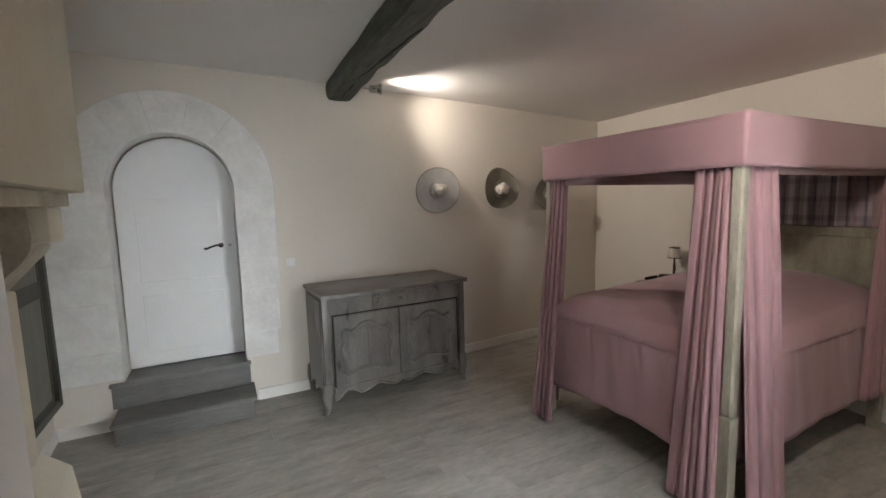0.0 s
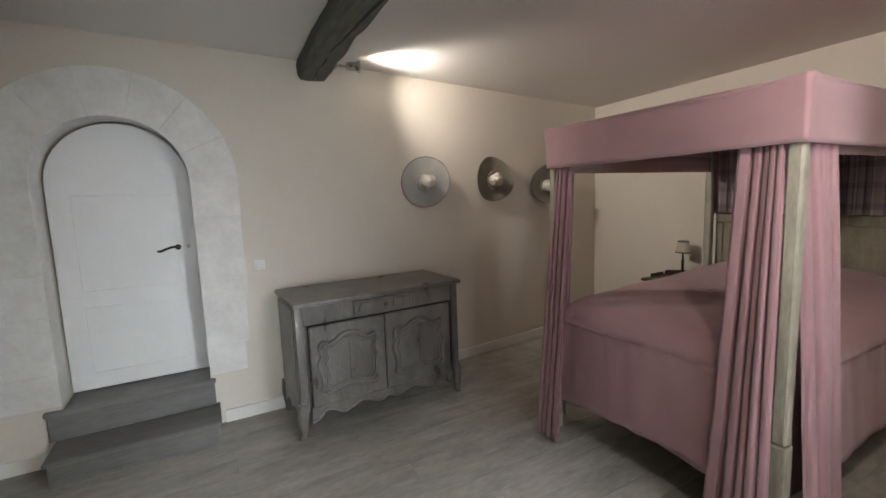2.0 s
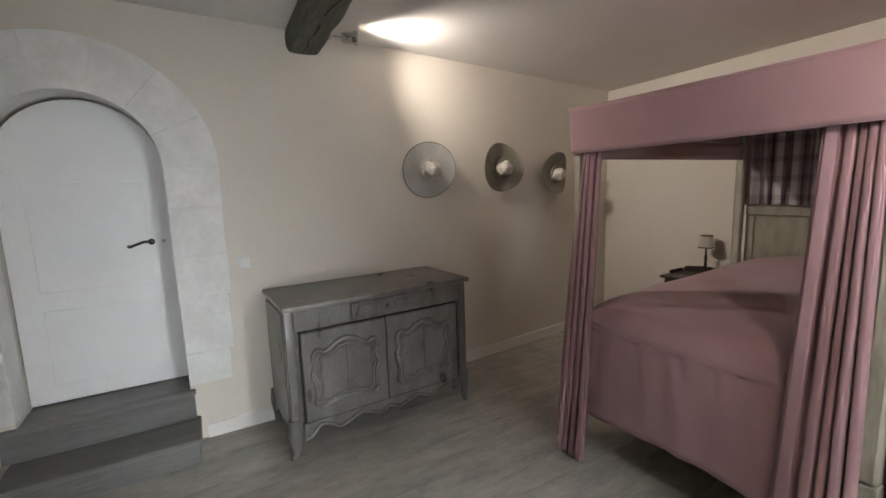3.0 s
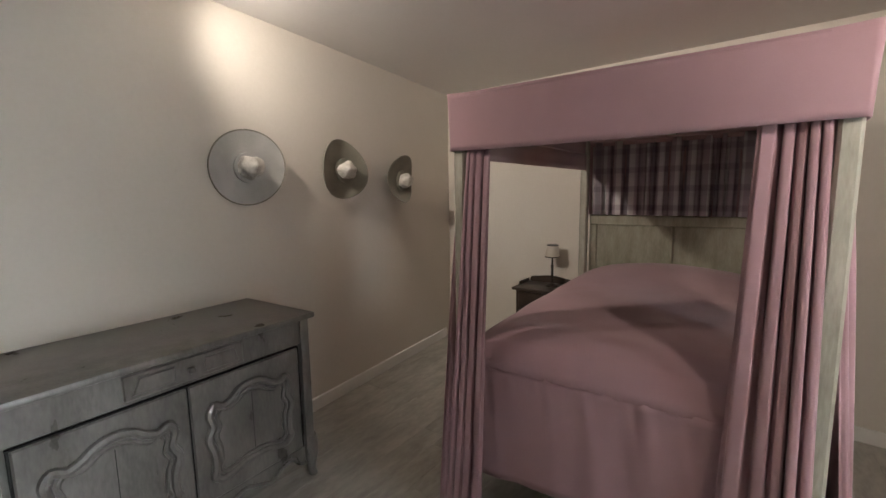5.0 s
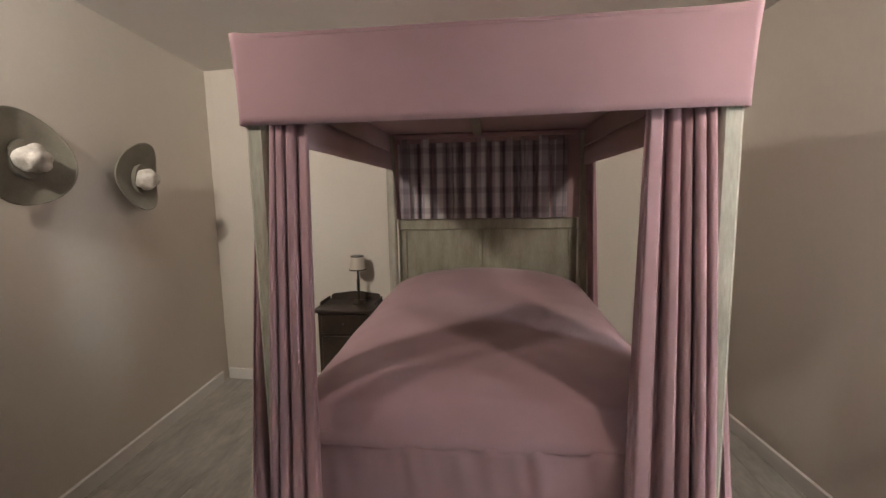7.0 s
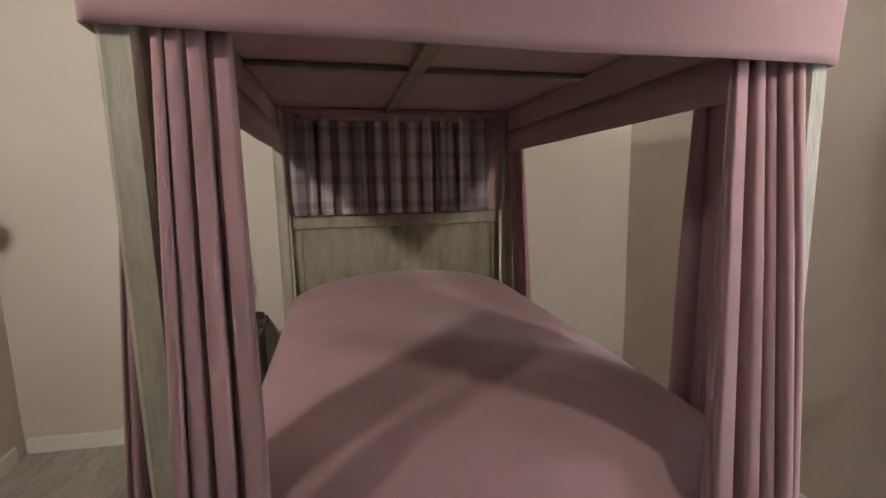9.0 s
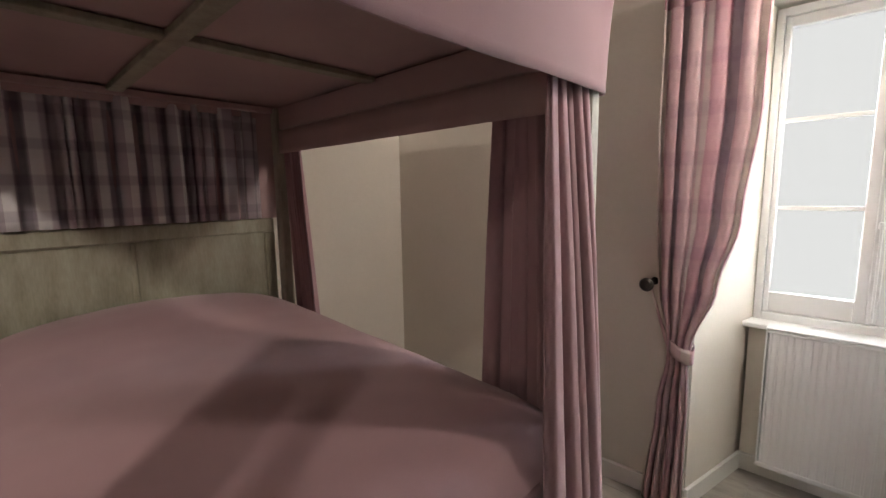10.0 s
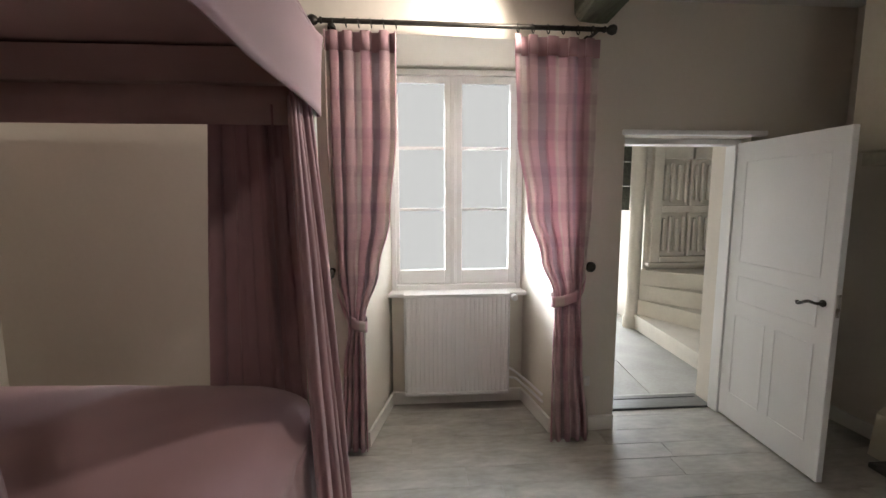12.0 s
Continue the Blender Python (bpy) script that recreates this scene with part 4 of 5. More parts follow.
def hat(x, z, r, tilt, turn, fold, seed, brim_mat, label, out):
    """A wide-brimmed hat hung crown outwards: brim, hat band and dented crown."""
    ob = thing("wide_brimmed_hat", label, "hat", "hats on the wall")
    ob.matrix_world = Matrix.Translation((x, north_y(x) - out, z)) @ pose(0, 0, 0, 90 + tilt, 0, turn)
    rnd = random.Random(seed)
    bm = B()
    n, rings = 48, []
    radii = [0.27, 0.45, 0.62, 0.78, 0.90, 0.97, 1.0]
    for side in (0, 1):
        for t in (radii if side == 0 else radii[::-1]):
            ring = []
            for k in range(n):
                a = 2 * math.pi * k / n
                rr = r * t * (1 + 0.03 * math.sin(2 * a + seed) + fold * 0.12 * math.cos(a - 2.2))
                px, py = rr * math.cos(a), rr * math.sin(a)
                pz = 0.035 * t * t * math.sin(2 * a + seed) * (0.3 + fold) + 0.015 * t ** 3 + fold * 0.10 * max(0, t - 0.45) * max(0, math.cos(a + 0.5)) ** 2 + (0.0 if side == 0 else 0.006)
                ring.append(bm.verts.new((px, py, pz)))
            rings.append(ring)
    for a, b in zip(rings, rings[1:] + [rings[0]]):
        for k in range(n):
            bm.faces.new((a[k], a[(k + 1) % n], b[(k + 1) % n], b[k]))
    part("brim", bm, brim_mat, ob, smooth=60)
    bm = B()
    pts = []
    for k in range(n):
        a = 2 * math.pi * k / n
        rr = r * (1 + 0.03 * math.sin(2 * a + seed) + fold * 0.12 * math.cos(a - 2.2))
        pts.append((rr * math.cos(a), rr * math.sin(a), 0.035 * math.sin(2 * a + seed) * (0.3 + fold) + 0.015 + fold * 0.055 * max(0, math.cos(a + 0.5)) ** 2 + 0.003))
    part("brim_binding", tube(bm, pts, 0.005, 6, True), FELTDARK, ob, "dark bound brim edge")
    bm = B()
    bmesh.ops.create_icosphere(bm, subdivisions=4, radius=1)
    for v in bm.verts:
        c = v.co.copy()
        d = 1 + 0.26 * noise.noise(c * 1.5 + Vector((seed, 0, 0))) + 0.06 * noise.noise(c * 4.5 + Vector((0, seed, 0)))
        v.co = Vector((c.x * 0.080 * d, c.y * 0.068 * d, 0.048 + max(-0.05, c.z * 0.068 * d)))
    part("crown", bm, CROWN, ob, "pale crumpled crown", 60)
    part("hat_band", lathe(B(), [(0.082, 0.004), (0.094, 0.006), (0.092, 0.026), (0.080, 0.026)], None, 28), brim_mat, ob)
    return ob


hat(2.50, 1.825, 0.238, 2, -4, 0.0, 1, FELT, "grey felt wide-brimmed hat with a pale crown, on the wall", 0.015)
hat(3.32, 1.835, 0.232, 0, 6, 0.42, 2, FELTDARK, "olive felt hat with a folded brim, hung on the wall", 0.03)
hat(4.06, 1.77, 0.205, 4, 14, 0.75, 5, FELTDARK, "small olive felt hat with a curled brim, hung on the wall", 0.045)

# ---- window, radiator ----
win = tagged(thing("window_1", "white painted casement window with six panes over the radiator", "window"), kind="structure")
WY = -0.12
WX0, WX1, WZ0, WZ1 = 1.578, 2.562, 0.86, 2.485
bm = B()
for a, b in (((WX0, WY - 0.05, WZ0), (WX0 + 0.035, WY + 0.03, WZ1)), ((WX1 - 0.035, WY - 0.05, WZ0), (WX1, WY + 0.03, WZ1)),
             ((WX0 + 0.035, WY - 0.05, WZ1 - 0.04), (WX1 - 0.035, WY + 0.03, WZ1)), ((WX0 + 0.035, WY - 0.05, WZ0), (WX1 - 0.035, WY + 0.03, WZ0 + 0.05))):
    box(bm, a, b, 0.004)
part("window_frame", bm, WHITE, win)
part("window_sill", box(B(), (1.545, WY - 0.02, 0.838), (2.600, WY + 0.145, 0.868), 0.006), WHITE, win)
MID = 2.095
for x0, x1, g0, g1 in ((WX0 + 0.037, MID - 0.003, 1.672, 2.030), (MID + 0.003, WX1 - 0.037, 2.160, 2.500)):
    cs = part("casement", box(B(), (x0, WY - 0.035, 0.912), (g0, WY + 0.012, 2.443), 0.004), WHITE, win)
    part("stile", box(B(), (g1, WY - 0.035, 0.912), (x1, WY + 0.012, 2.443), 0.004), WHITE, cs)
    part("rail", box(B(), (g0, WY - 0.034, 0.913), (g1, WY + 0.011, 1.020), 0.004), WHITE, cs)
    part("rail", box(B(), (g0, WY - 0.034, 2.392), (g1, WY + 0.011, 2.442), 0.004), WHITE, cs)
    for z in (1.478, 1.930):
        part("glazing_bar", box(B(), (g0, WY - 0.030, z - 0.011), (g1, WY + 0.006, z + 0.011), 0.003), WHITE, cs)
    for z0, z1 in ((1.020, 1.467), (1.489, 1.919), (1.941, 2.392)):
        pane = part("pane", box(B(), (g0, WY - 0.014, z0), (g1, WY - 0.010, z1)), GLASS, cs)
        pane.visible_shadow = False
part("meeting_bead", box(B(), (MID - 0.022, WY + 0.012, 0.915), (MID + 0.022, WY + 0.026, 2.443), 0.005), WHITE, win)
bolt = rod(B(), (MID, WY + 0.033, 0.93), (MID, WY + 0.033, 2.43), 0.006, n=8)
lathe(bolt, [(0.0, -0.02), (0.013, -0.016), (0.013, 0.016), (0.0, 0.02)], pose(MID, WY + 0.034, 1.40), 12)
part("espagnolette", bolt, WHITE, win)
bm = B()
plate(bm, [(-8, -9, -6), (12, -9, -6), (12, -9, 12), (-8, -9, 12)], (0, -0.1, 0))
structure("backdrop_daylight", bm, SKYGLOW, "overcast daylight outside")
structure("backdrop_window", box(B(), (1.43, -0.84, 0.3), (2.95, -0.80, 3.3)), SKYGLOW, "overcast daylight outside the window")

rad = thing("radiator", "white enamelled panel radiator with ribs under the window", "radiator")
RX0, RX1, RZ0, RZ1, RY = 1.705, 2.472, 0.118, 0.880, 0.118
part("back_panel", box(B(), (RX0 + 0.005, RY - 0.095, RZ0 + 0.01), (RX1 - 0.005, RY - 0.083, RZ1 - 0.01), 0.003), ENAMEL, rad)
bm = B()
pts = []
nrib = 23
for k in range(nrib):
    xa = RX0 + 0.012 + (RX1 - RX0 - 0.024) * k / nrib
    w = (RX1 - RX0 - 0.024) / nrib
    pts += [(xa, RY), (xa + w * 0.55, RY), (xa + w * 0.68, RY - 0.0035), (xa + w * 0.87, RY - 0.0035)]
pts.append((RX1 - 0.012, RY))
z0, z1 = RZ0 + 0.028, RZ1 - 0.03
lo, hi = [bm.verts.new((x, y, z0)) for x, y in pts], [bm.verts.new((x, y, z1)) for x, y in pts]
bl, bh = [bm.verts.new((x, RY - 0.016, z0)) for x, y in pts], [bm.verts.new((x, RY - 0.016, z1)) for x, y in pts]
for k in range(len(pts) - 1):
    bm.faces.new((lo[k], lo[k + 1], hi[k + 1], hi[k]))
    bm.faces.new((bl[k], bl[k + 1], bh[k + 1], bh[k]))
    bm.faces.new((lo[k], lo[k + 1], bl[k + 1], bl[k]))
    bm.faces.new((hi[k], hi[k + 1], bh[k + 1], bh[k]))
box(bm, (RX0, RY - 0.016, RZ0), (RX1, RY + 0.001, z0), 0.004)
box(bm, (RX0, RY - 0.016, z1), (RX1, RY + 0.001, RZ1 - 0.012), 0.004)
part("front_panel", bm, ENAMEL, rad, smooth=30)
bm = B()
box(bm, (RX0 - 0.003, RY - 0.100, RZ1 - 0.012), (RX1 + 0.003, RY + 0.004, RZ1), 0.004)
part("top_grille", bm, ENAMEL, rad)
for x in (RX0 - 0.003, RX1 - 0.006):
    part("side_cover", box(B(), (x, RY - 0.098, RZ0 + 0.005), (x + 0.009, RY + 0.0, RZ1 - 0.012), 0.002), ENAMEL, rad)
for x in (RX0 + 0.12, RX1 - 0.12):
    part("wall_bracket", box(B(), (x, -0.022, 0.25), (x + 0.03, RY - 0.095, 0.80)), ENAMEL, rad)
bm = B()
lathe(bm, [(0.0, 0), (0.021, 0.002), (0.024, 0.02), (0.022, 0.05), (0.014, 0.056), (0.0, 0.057)], pose(RX0 - 0.035, RY - 0.015, 0.845, 90, 0, 0) @ pose(0, 0, -0.03), 18)
vl = part("thermostat_valve", bm, ENAMEL, rad, "white thermostatic valve")
part("valve_body", rod(B(), (RX0 - 0.002, RY - 0.045, 0.845), (RX0 - 0.04, RY - 0.045, 0.845), 0.011), STEEL, vl)
for k, z in enumerate((0.235, 0.185)):
    bm = B()
    tube(bm, smooth_curve([(1.70, 0.06, 0.30 - 0.08 * k), (1.64, 0.05, z + 0.02), (1.606, 0.09, z), (1.578, 0.20, z), (1.54, 0.40, z)], 5, False), 0.009)
    part("pipe", bm, ENAMEL, rad, "white painted heating pipe")

# ---- curtain rod, plaid curtains, tiebacks ----
RODY, RODZ = 0.600, 2.525
rail = thing("curtain_rod", "dark wooden curtain rod with ball ends above the window", "curtain rod")
part("pole", rod(B(), (1.30, RODY, RODZ), (2.88, RODY + 0.03, RODZ), 0.0135, n=14), IRON, rail)
for x, y, s in ((1.30, RODY, -1), (2.88, RODY + 0.03, 1)):
    part("finial", lathe(B(), [(0.0, 0), (0.017, 0.003), (0.019, 0.012), (0.012, 0.018), (0.012, 0.024), (0.024, 0.036), (0.030, 0.055), (0.024, 0.074), (0.0, 0.083)], pose(x, y, RODZ, 0, 90 * s, 0), 18), IRON, rail)
for x in (1.335, 2.845):
    bm = B()
    rod(bm, (x, south_y(x) - 0.002, RODZ - 0.01), (x, RODY + 0.02, RODZ - 0.01), 0.010)
    lathe(bm, [(0.0, 0), (0.024, 0), (0.024, 0.008), (0.012, 0.014)], pose(x, south_y(x), RODZ - 0.01, -90, 0, 0), 14)
    part("bracket", bm, IRON, rail)
for k in range(6):
    for x in (1.36 + 0.088 * k, 2.485 + 0.068 * k):
        ring = [(x + 0.004 * math.sin(a), RODY + (x - 1.3) * 0.019 + 0.021 * math.cos(a), RODZ - 0.008 + 0.023 * math.sin(a)) for a in [2 * math.pi * i / 16 for i in range(16)]]
        part("ring", tube(B(), ring, 0.0035, 6, True), IRON, rail)


def tied(keys, seed, folds, depth):
    """A curtain whose two edges run through (height, outer x, inner x), pinched where it is tied."""
    rnd = random.Random(seed)
    ph = [rnd.uniform(0, 6.28) for _ in range(5)]
    top, low = keys[0][0], keys[-1][0]
    out = []
    for j in range(48):
        z = top + (low - top) * j / 47
        k = max(i for i in range(len(keys)) if keys[i][0] >= z - 1e-6)
        k = min(k, len(keys) - 2)
        f = (keys[k][0] - z) / (keys[k][0] - keys[k + 1][0])
        f = f * f * (3 - 2 * f)
        xo, xi = keys[k][1] + (keys[k + 1][1] - keys[k][1]) * f, keys[k][2] + (keys[k + 1][2] - keys[k][2]) * f
        squeeze = min(1.0, abs(xi - xo) / 0.40)
        row = []
        for i in range(110):
            u = i / 109
            w = folds * u + 0.25 * math.sin(5 * u + ph[0])
            o = depth * (0.55 + 0.7 * (1 - squeeze)) * math.cos(6.283 * w + ph[1]) * (0.8 + 0.3 * math.sin(3 * u + ph[2] + z))
            o += 0.012 * math.sin(2.2 * z + 3 * u + ph[3])
            x = xo + (xi - xo) * (u + 0.025 * math.sin(12.566 * w + ph[4]))
            row.append((x, RODY + (x - 1.3) * 0.019 + o - 0.02 * (1 - squeeze), z))
        out.append(row)
    return out


for keys, seed, tie, knob in (
        (((2.475, 2.885, 2.480), (1.95, 2.885, 2.485), (1.45, 2.870, 2.530), (1.15, 2.850, 2.600), (0.86, 2.800, 2.690), (0.80, 2.795, 2.700), (0.55, 2.835, 2.690), (0.025, 2.880, 2.690)), 31, 0.83, (2.886, 1.136)),
        (((2.475, 1.320, 1.815), (1.95, 1.325, 1.790), (1.50, 1.335, 1.720), (1.20, 1.350, 1.630), (0.98, 1.370, 1.545), (0.92, 1.372, 1.535), (0.60, 1.350, 1.545), (0.025, 1.290, 1.545)), 32, 0.95, (1.309, 1.139))):
    hung = tied(keys, seed, 5, 0.042)
    cur = tagged(cloth("window_curtain", PLAID, hung, 0.52), "rose and cream plaid curtain tied back beside the window", "curtain", "window curtains")
    cloth("heading", PINK, [[(x, y + 0.007, z) for x, y, z in row] for row in hung[:3]], 0.40, 0.003, cur, "plain rose heading band")
    xo, xi = [(a[1], a[2]) for a in keys if a[0] <= tie + 0.06][0]
    kx, kz = knob
    mid = (xo + xi) / 2
    yy = RODY + (mid - 1.3) * 0.019 - 0.02
    rows = []
    wrap = [(kx, south_y(kx) + 0.06, kz - 0.01), (mid + (xo - mid) * 1.1, yy + 0.02, tie + 0.06), (mid, yy + 0.058, tie + 0.005), (mid + (xi - mid) * 1.12, yy + 0.025, tie - 0.02), (mid + (xi - mid) * 0.9, yy - 0.04, tie), (mid, yy - 0.06, tie + 0.02)]
    curve = smooth_curve(wrap, 6, False)
    for dz in (0.034, 0.012, -0.012, -0.034):
        rows.append([(p.x, p.y, p.z + dz * (0.35 + 0.65 * min(1, i / 10))) for i, p in enumerate(curve)])
    tagged(cloth("curtain_tieback", PLAID, rows, 0.5), "plaid cloth tieback looped round the curtain", "tieback", "curtain tiebacks")
    hold = thing("tieback_knob", "dark turned wooden tieback knob on the wall", "knob", "tieback knobs")
    hold.location = (kx, south_y(kx), kz)
    part("stem", lathe(B(), [(0.0, 0), (0.020, 0.0), (0.018, 0.008), (0.009, 0.016), (0.009, 0.10)], pose(0, 0, 0, -90, 0, 0), 14), IRON, hold)
    part("head", lathe(B(), [(0.0, 0.096), (0.020, 0.098), (0.032, 0.112), (0.033, 0.122), (0.024, 0.136), (0.0, 0.142)], pose(0, 0, 0, -90, 0, 0), 18), IRON, hold)

sx = 1.27
sock = tagged(new("wall_socket", finish(box(B(), (sx - 0.032, south_y(sx) + 0.001, 0.315), (sx + 0.032, south_y(sx) + 0.012, 0.385), 0.004), "wall_socket", PLASTIC, 30)), "white plastic wall socket beside the doorway", "socket")
part("socket_well", lathe(B(), [(0.0, 0), (0.019, 0), (0.019, 0.003), (0.0, 0.003)], pose(sx, south_y(sx) + 0.011, 0.35, -90, 0, 0), 18), SKIRTING, sock)

# ---- entrance doorway and open leaf ----
fr = tagged(thing("door_frame", "white painted door frame of the open doorway", "door frame"), kind="structure")
FY0, FY1 = 0.20, 0.30
part("jamb", box(B(), (DOOR_W - 0.001, FY0, 0), (DOOR_W + 0.035, FY1, DOOR_TOP - 0.04), 0.004), WHITE, fr)
part("jamb", box(B(), (DOOR_E - 0.02, FY0, 0), (DOOR_E + 0.001, FY1, DOOR_TOP - 0.04), 0.004), WHITE, fr)
part("head", box(B(), (DOOR_W, FY0, DOOR_TOP - 0.04), (DOOR_E, FY1, DOOR_TOP), 0.004), WHITE, fr)
bm = B()
for x in (DOOR_W - 0.06, ):
    box(bm, (x, south_y(x) + 0.001, DOOR_TOP + 0.002), (DOOR_E + 0.02, south_y(DOOR_E) + 0.016, DOOR_TOP + 0.035), 0.006)
part("head_moulding", bm, WHITE, fr)
part("threshold", box(B(), (DOOR_W, 0.0, -0.02), (DOOR_E, 0.20, 0.006), 0.004), STEPWOOD, fr, "worn wooden threshold")
for y in (0.052, 0.206):
    part("gap", box(B(), (DOOR_W + 0.04, y, -0.004), (DOOR_E - 0.02, y + 0.012, 0.0075)), BLACKGAP, fr)

HINGE, ENDP = Vector((0.175, 0.300)), Vector((0.205, 1.105))
ang = math.degrees(math.atan2(ENDP.y - HINGE.y, ENDP.x - HINGE.x))
LW = (ENDP - HINGE).length
open_leaf = tagged(thing("door_2", "white panelled wooden door standing open into the room", "door", at=(HINGE.x, HINGE.y, 0), turn=ang), kind="structure")
LH = 1.925
TH = 0.036
part("leaf", box(B(), (0.0, -TH / 2, 0.012), (LW, TH / 2, LH), 0.003), WHITE, open_leaf)
for x0, x1, z0, z1 in ((0.10, LW - 0.10, 1.13, 1.80), (0.10, LW - 0.10, 0.86, 1.03), (0.10, LW * 0.5 - 0.04, 0.20, 0.76), (LW * 0.5 + 0.04, LW - 0.10, 0.20, 0.76)):
    for s in (-1, 1):
        bm = B()
        y = s * TH / 2
        for a, b in (((x0, z0), (x1, z0)), ((x1, z0), (x1, z1)), ((x1, z1), (x0, z1)), ((x0, z1), (x0, z0))):
            rod(bm, (a[0], y, a[1]), (b[0], y, b[1]), 0.0035, n=6)
        pan = part("panel_moulding", bm, WHITE, open_leaf)
for s in (-1, 1):
    bm = B()
    lathe(bm, [(0.0, 0), (0.020, 0), (0.020, 0.006), (0.010, 0.010), (0.008, 0.045), (0.0, 0.046)], pose(LW - 0.065, s * TH / 2, 1.0, -90 * s, 0, 0), 14)
    tube(bm, smooth_curve([(LW - 0.065, s * (TH / 2 + 0.043), 1.0), (LW - 0.11, s * (TH / 2 + 0.045), 1.003), (LW - 0.155, s * (TH / 2 + 0.042), 0.985), (LW - 0.185, s * (TH / 2 + 0.036), 0.975), (LW - 0.19, s * (TH / 2 + 0.034), 0.99)], 5, False), 0.0085)
    part("handle", bm, IRON, open_leaf, "dark iron lever handle")
bm = B()
box(bm, (LW - 0.002, -0.011, 0.94), (LW + 0.003, 0.011, 1.06), 0.001)
box(bm, (LW + 0.003, -0.007, 0.995), (LW + 0.012, 0.007, 1.015), 0.001)
part("latch_plate", bm, STEEL, open_leaf, "steel latch plate")
for z in (0.25, 1.65):
    part("hinge", rod(B(), (0.0, TH / 2 + 0.006, z), (0.0, TH / 2 + 0.006, z + 0.10), 0.008, n=10), WHITE, open_leaf)

# ---- stairwell beyond the doorway ----
STAIRY = -2.45
WL, WR, WB, WT = -0.90, 0.75, 0.06, 1.95
bm = B()
box(bm, (-1.9, STAIRY - 0.3, 0), (WL, STAIRY, 3.2))
box(bm, (WL, STAIRY - 0.3, WT), (WR, STAIRY, 3.2))
box(bm, (WR, STAIRY - 0.3, 0), (2.0, STAIRY, 3.2))
box(bm, (WL, STAIRY - 0.3, 0), (WR, STAIRY, WB))
structure("wall_stair_far", bm, PALE, "pale stone wall of the stairwell with a tall opening")
structure("wall_stair_west", box(B(), (-1.95, STAIRY, 0), (-1.65, 0.02, 3.2)), PALE, "pale stone wall of the stairwell")
structure("wall_stair_east", box(B(), (1.25, STAIRY, 0), (1.42, OUT, 3.2)), PALE, "pale stone wall of the stairwell")
structure("ceiling_stair", box(B(), (-1.95, STAIRY - 0.3, 3.2), (2.0, 0.02, 3.3)), CEILING, "plaster ceiling over the stairs")
landing = structure("floor_landing", box(B(), (-1.95, STAIRY - 0.3, -0.2), (1.55, 0.02, -0.012)), SCREED, "stone slab landing of the stairs")
for pts in (((-0.19, -2.44), (0.30, -2.44), (0.52, 0.0), (-0.19, 0.0)), ((0.306, -2.44), (0.80, -2.44), (1.25, 0.0), (0.526, 0.0)), ((0.806, -2.44), (1.25, -2.44), (1.25, -0.03))):
    part("slab", plan_block(B(), pts, -0.012, 0.0), LANDING, landing)
NX, NYY = -0.235, -1.78
newel = thing("stair_newel", "round grey stone newel post of the spiral stairs", "newel")
part("shaft", rod(B(), (NX, NYY, 0.14), (NX, NYY, 3.2), 0.080, n=20), PALE, newel)
part("base", lathe(B(), [(0.0, 0), (0.100, 0), (0.100, 0.10), (0.09, 0.14), (0.081, 0.15)], pose(NX, NYY, 0), 20), PALE, newel)
stair = thing("spiral_stairs", "pale stone spiral steps winding up beside the landing", "stairs")
for k in range(4):
    a0, a1 = math.radians(88 + 22 * k), math.radians(88 + 22 * (k + 1))
    z = 0.175 * (k + 1)
    for name, lo_z, hi_z, shift in (("step", 0.175 * k if k else 0.0, z - 0.05, 0.0), ("nosing", z - 0.05, z, -0.022)):
        ring = [(NX, NYY)] + [(max(-1.655, NX + 2.4 * math.cos(a)), min(0.0, NYY + 2.4 * math.sin(a))) for a in [a0 + shift + (math.radians(182) - a0 - shift) * i / 8 for i in range(9)]]
        st = part(name, plan_block(B(), ring, lo_z, hi_z), PALE, stair, smooth=0)
# carved wooden shutter beside the newel
shut = thing("carved_shutter", "pale wooden shutter with carved linenfold panels by the stairs", "shutter")
SXA, SXB, SZA, SZB, SYF = -1.42, -0.41, 0.79, 2.35, -1.76
structure("wall_stair_niche", box(B(), (-1.66, STAIRY, 0.0), (-0.36, SYF - 0.05, 3.2)), PALE, "pale stone wall behind the shutter")
part("board", box(B(), (SXA, SYF - 0.05, SZA), (SXB, SYF - 0.034, SZB)), PALE, shut)
bm = B()
for a, b in (((SXA, SZA), (-1.235, SZB)), ((-0.53, SZA), (SXB, SZB)), ((-0.905, SZA + 0.07), (-0.865, SZB)), ((-1.235, SZA), (-0.53, 0.86)), ((-1.235, 1.375), (-0.53, 1.465)), ((-1.235, 1.995), (-0.53, SZB))):
    box(bm, (a[0], SYF - 0.034, a[1]), (b[0], SYF + 0.014, b[1]), 0.006)
part("frame", bm, PALE, shut)
for x0, x1 in ((-1.225, -0.91), (-0.86, -0.535)):
    for z0, z1 in ((0.87, 1.37), (1.47, 1.99)):
        bm = B()
        for k in range(4):
            x = x0 + (x1 - x0) * (k + 0.5) / 4
            box(bm, (x - 0.024, SYF - 0.034, z0 + 0.03 + 0.025 * (k % 2)), (x + 0.024, SYF + 0.008, z1 - 0.03 - 0.025 * (k % 2)), 0.018, seg=2)
        part("linenfold_panel", bm, PALE, shut)
part("sill", box(B(), (SXA - 0.03, SYF - 0.05, SZA - 0.045), (SXB + 0.03, SYF + 0.04, SZA), 0.008), PALE, shut)
sw2 = tagged(thing("window_2", "tall bright stair window with glazing bars", "window"), kind="structure")
bm = B()
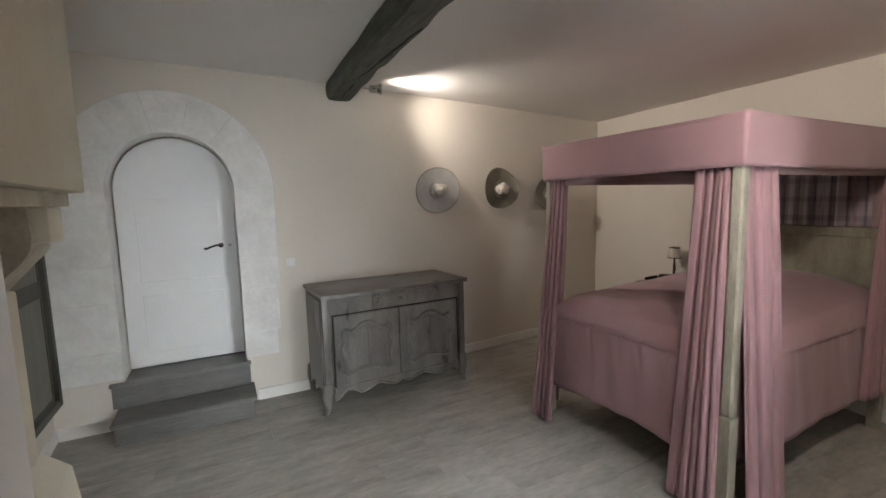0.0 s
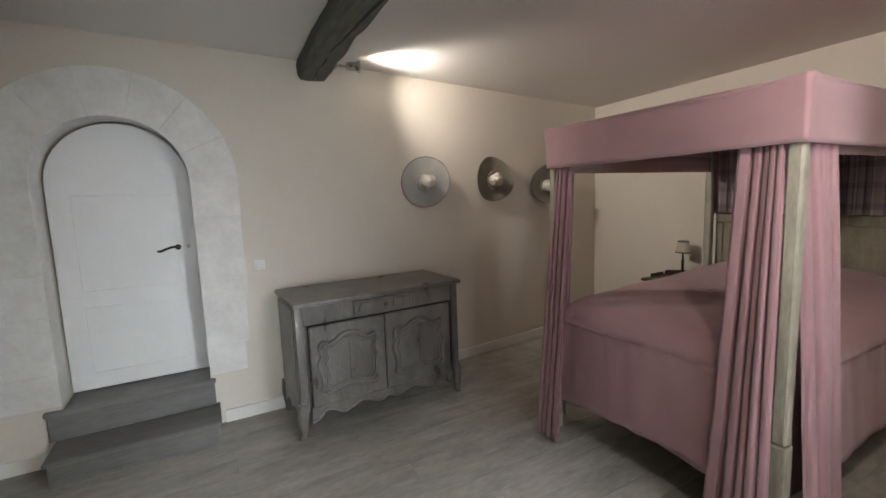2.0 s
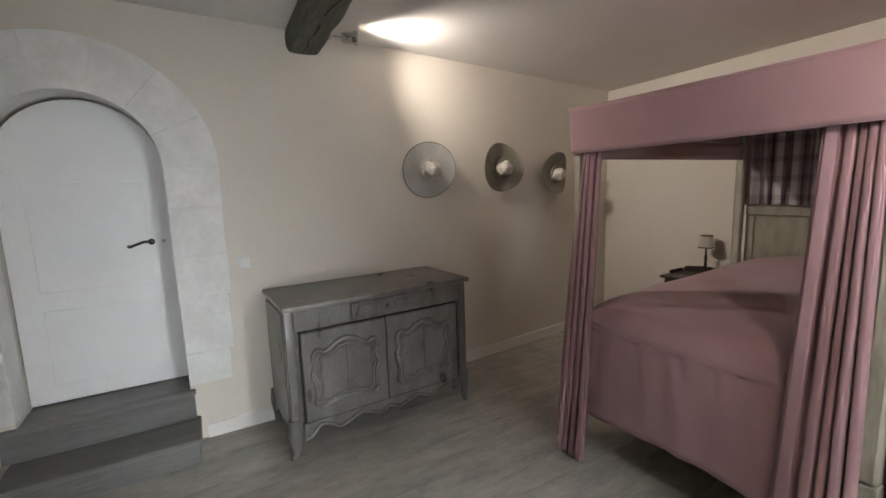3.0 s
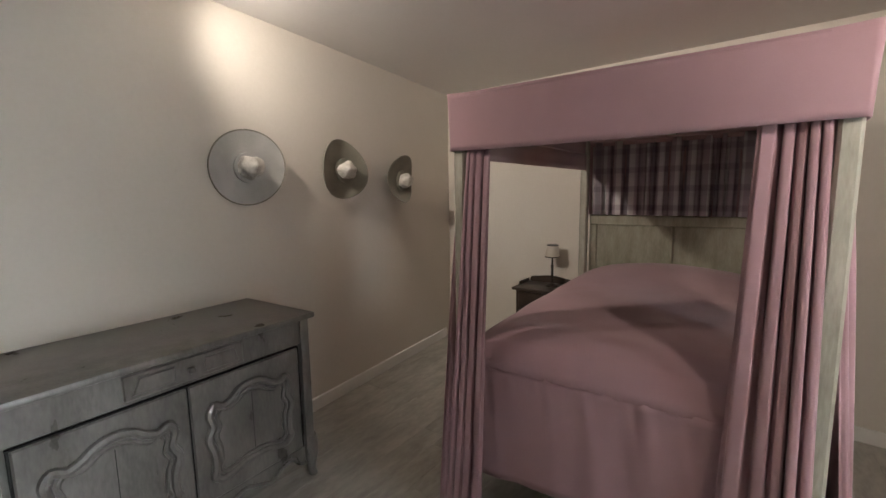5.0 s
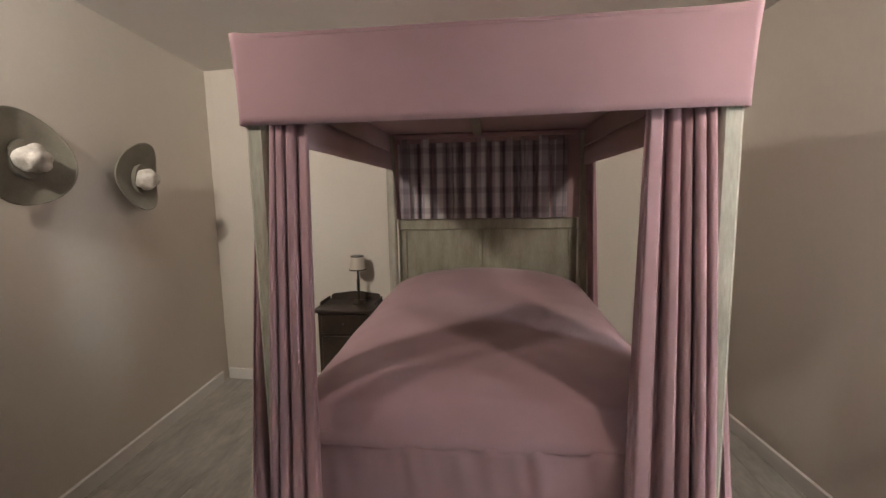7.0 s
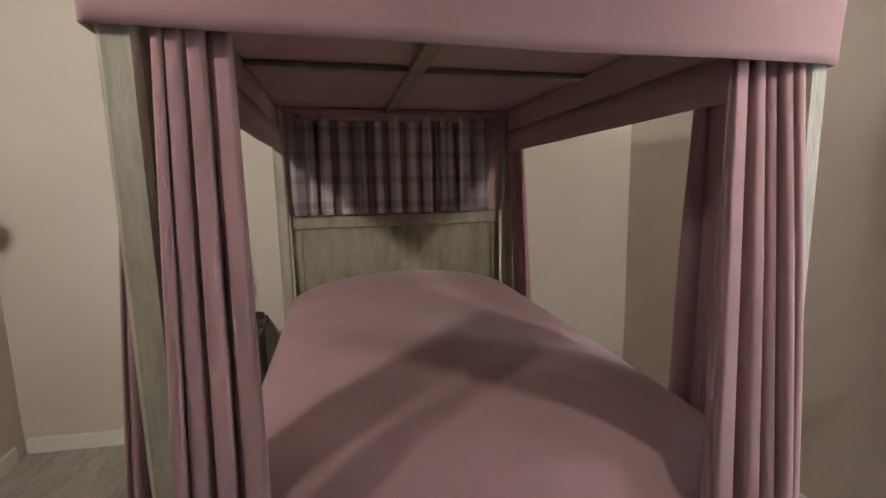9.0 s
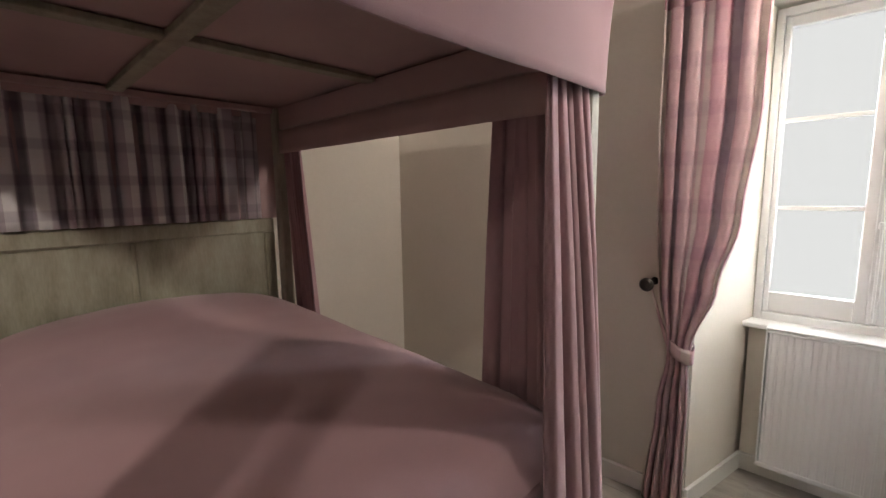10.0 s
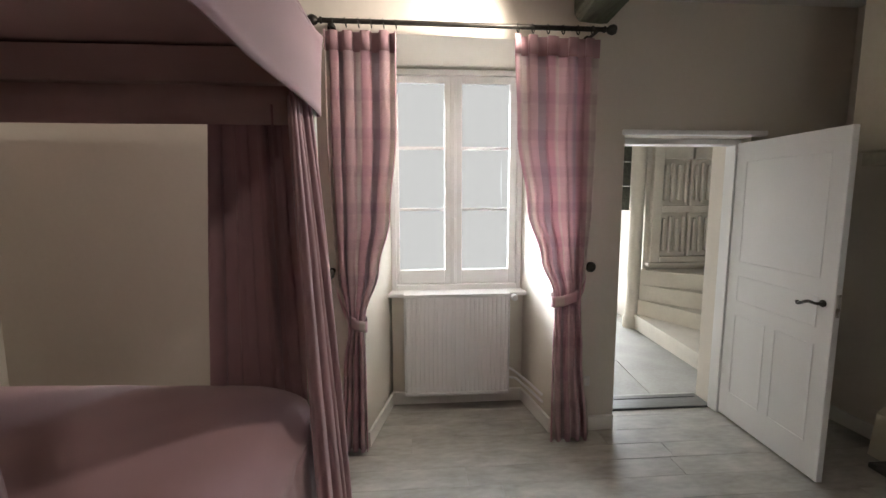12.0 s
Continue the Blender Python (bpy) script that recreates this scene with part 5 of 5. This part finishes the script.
for a, b in (((WL, WB), (WL + 0.05, WT)), ((WR - 0.05, WB), (WR, WT)), ((WL + 0.05, WB), (WR - 0.05, WB + 0.07)), ((WL + 0.05, 1.10), (WR - 0.05, 1.22)), ((-0.51, WB + 0.07), (-0.47, 1.10)), ((WL + 0.05, 0.58), (WR - 0.05, 0.61))):
    box(bm, (a[0], STAIRY - 0.14, a[1]), (b[0], STAIRY - 0.08, b[1]), 0.004)
part("window_frame", bm, WHITE, sw2)
pane = part("pane", box(B(), (WL + 0.05, STAIRY - 0.112, WB + 0.07), (WR - 0.05, STAIRY - 0.108, 1.40)), GLASS, sw2)
pane.visible_shadow = False
boards = thing("stair_soffit", "dark oak boards under the upper flight of stairs", "soffit")
for k in range(3):
    part("plank", box(B(), (-0.60, -2.12 - 0.02 * k, 1.40 + 0.30 * k), (0.60, -2.08 - 0.02 * k, 1.69 + 0.30 * k), 0.008), BEAM, boards)

# ---- nightstand and lamp ----
ns = thing("nightstand", "dark walnut nightstand with a raised back edge beside the bed", "nightstand", at=(4.56, 3.17, 0), turn=0)
NW_, ND, NH = 0.42, 0.35, 0.775   # along y, along x, height
part("top", box(B(), (-0.02, 0.0, NH - 0.028), (ND + 0.005, NW_ + 0.05, NH), 0.008, seg=2), DARKWOOD, ns)
part("carcass", box(B(), (0.015, 0.03, 0.16), (ND - 0.005, NW_ + 0.02, NH - 0.028), 0.003), DARKWOOD, ns)
part("drawer", box(B(), (0.002, 0.06, 0.58), (0.018, NW_ - 0.01, NH - 0.045), 0.005), DARKWOOD, ns)
part("door", box(B(), (0.002, 0.06, 0.19), (0.018, NW_ - 0.01, 0.56), 0.005), DARKWOOD, ns)
for z in (0.66, 0.40):
    part("knob", lathe(B(), [(0.0, 0), (0.008, 0), (0.007, 0.01), (0.014, 0.018), (0.0, 0.026)], pose(0.002, 0.235, z, 0, -90, 0), 12), DARKWOOD, ns)
for x in (0.02, ND - 0.05):
    for y in (0.035, NW_ - 0.025):
        part("leg", lathe(B(), [(0.012, 0), (0.018, 0.02), (0.014, 0.06), (0.022, 0.12), (0.022, 0.16)], pose(x + 0.02, y + 0.02, 0), 12), DARKWOOD, ns)
bm = B()
crest = smooth_curve([(0.02, NH), (0.03, NH + 0.045), (0.10, NH + 0.055), (0.22, NH + 0.07), (0.36, NH + 0.055), (0.43, NH + 0.045), (0.445, NH)], 5, False)
plate(bm, [(ND - 0.018, p.x, p.y) for p in crest], (0.016, 0, 0))
part("back_crest", bm, DARKWOOD, ns)
for y in (0.005, NW_ + 0.03):
    part("side_gallery", box(B(), (0.12, y, NH), (ND - 0.018, y + 0.012, NH + 0.03), 0.005), DARKWOOD, ns)

lampo = thing("table_lamp", "small brass lamp with a pale linen shade on the nightstand", "lamp", at=(4.76, 3.335, NH))
part("foot", lathe(B(), [(0.0, 0), (0.055, 0), (0.056, 0.010), (0.030, 0.022), (0.012, 0.030), (0.0, 0.03)], None, 22), DARKWOOD, lampo)
prof = [(0.010, 0.025)]
for k in range(9):
    z = 0.035 + 0.018 * k
    prof += [(0.008, z), (0.016, z + 0.009)]
prof += [(0.008, 0.205), (0.008, 0.26), (0.0, 0.262)]
part("stem", lathe(B(), prof, None, 16), IRON, lampo, "turned bobbin stem")
bm = B()
lathe(bm, [(0.062, 0.275), (0.066, 0.275), (0.050, 0.385), (0.046, 0.385)], None, 28)
part("shade", bm, SHADE, lampo, "pale pleated linen shade")
part("shade_trim", lathe(B(), [(0.064, 0.272), (0.069, 0.272), (0.068, 0.282), (0.064, 0.282)], None, 28), DARKWOOD, lampo, "dark trim of the shade")
part("shade_trim", lathe(B(), [(0.047, 0.379), (0.053, 0.379), (0.051, 0.388), (0.047, 0.388)], None, 28), DARKWOOD, lampo, "dark trim of the shade")
part("flex", tube(B(), smooth_curve([(0.05, -0.02, 0.006), (0.10, -0.05, 0.006), (0.14, -0.06, 0.03), (0.15, -0.06, 0.004)], 5, False), 0.003, 6), IRON, lampo)

# ---- floor boards ----
rnd = random.Random(77)
y, k, widths = -0.03, 0, (0.155, 0.17, 0.18, 0.165)
meshes = {}
while y < 4.72:
    w = widths[k % 4]
    x = -0.98 - rnd.uniform(0.0, 1.1)
    while x < 5.05:
        ln = rnd.choice((1.25, 1.5, 1.75, 2.0))
        a, b = max(x, -0.98), min(x + ln, 5.06)
        x += ln
        if b - a < 0.12:
            continue
        key = (round(b - a, 2), w)
        if key not in meshes:
            bm = B()
            box(bm, (0, 0, -0.012), (b - a - 0.0014, w - 0.0016, 0.0), 0.0007)
            meshes[key] = finish(bm, "board", BOARD)
        ob = new("board", meshes[key])
        ob.location = (a, y, rnd.uniform(-0.0006, 0.0004))
        ob.parent = FLOOR
    y += w
    k += 1
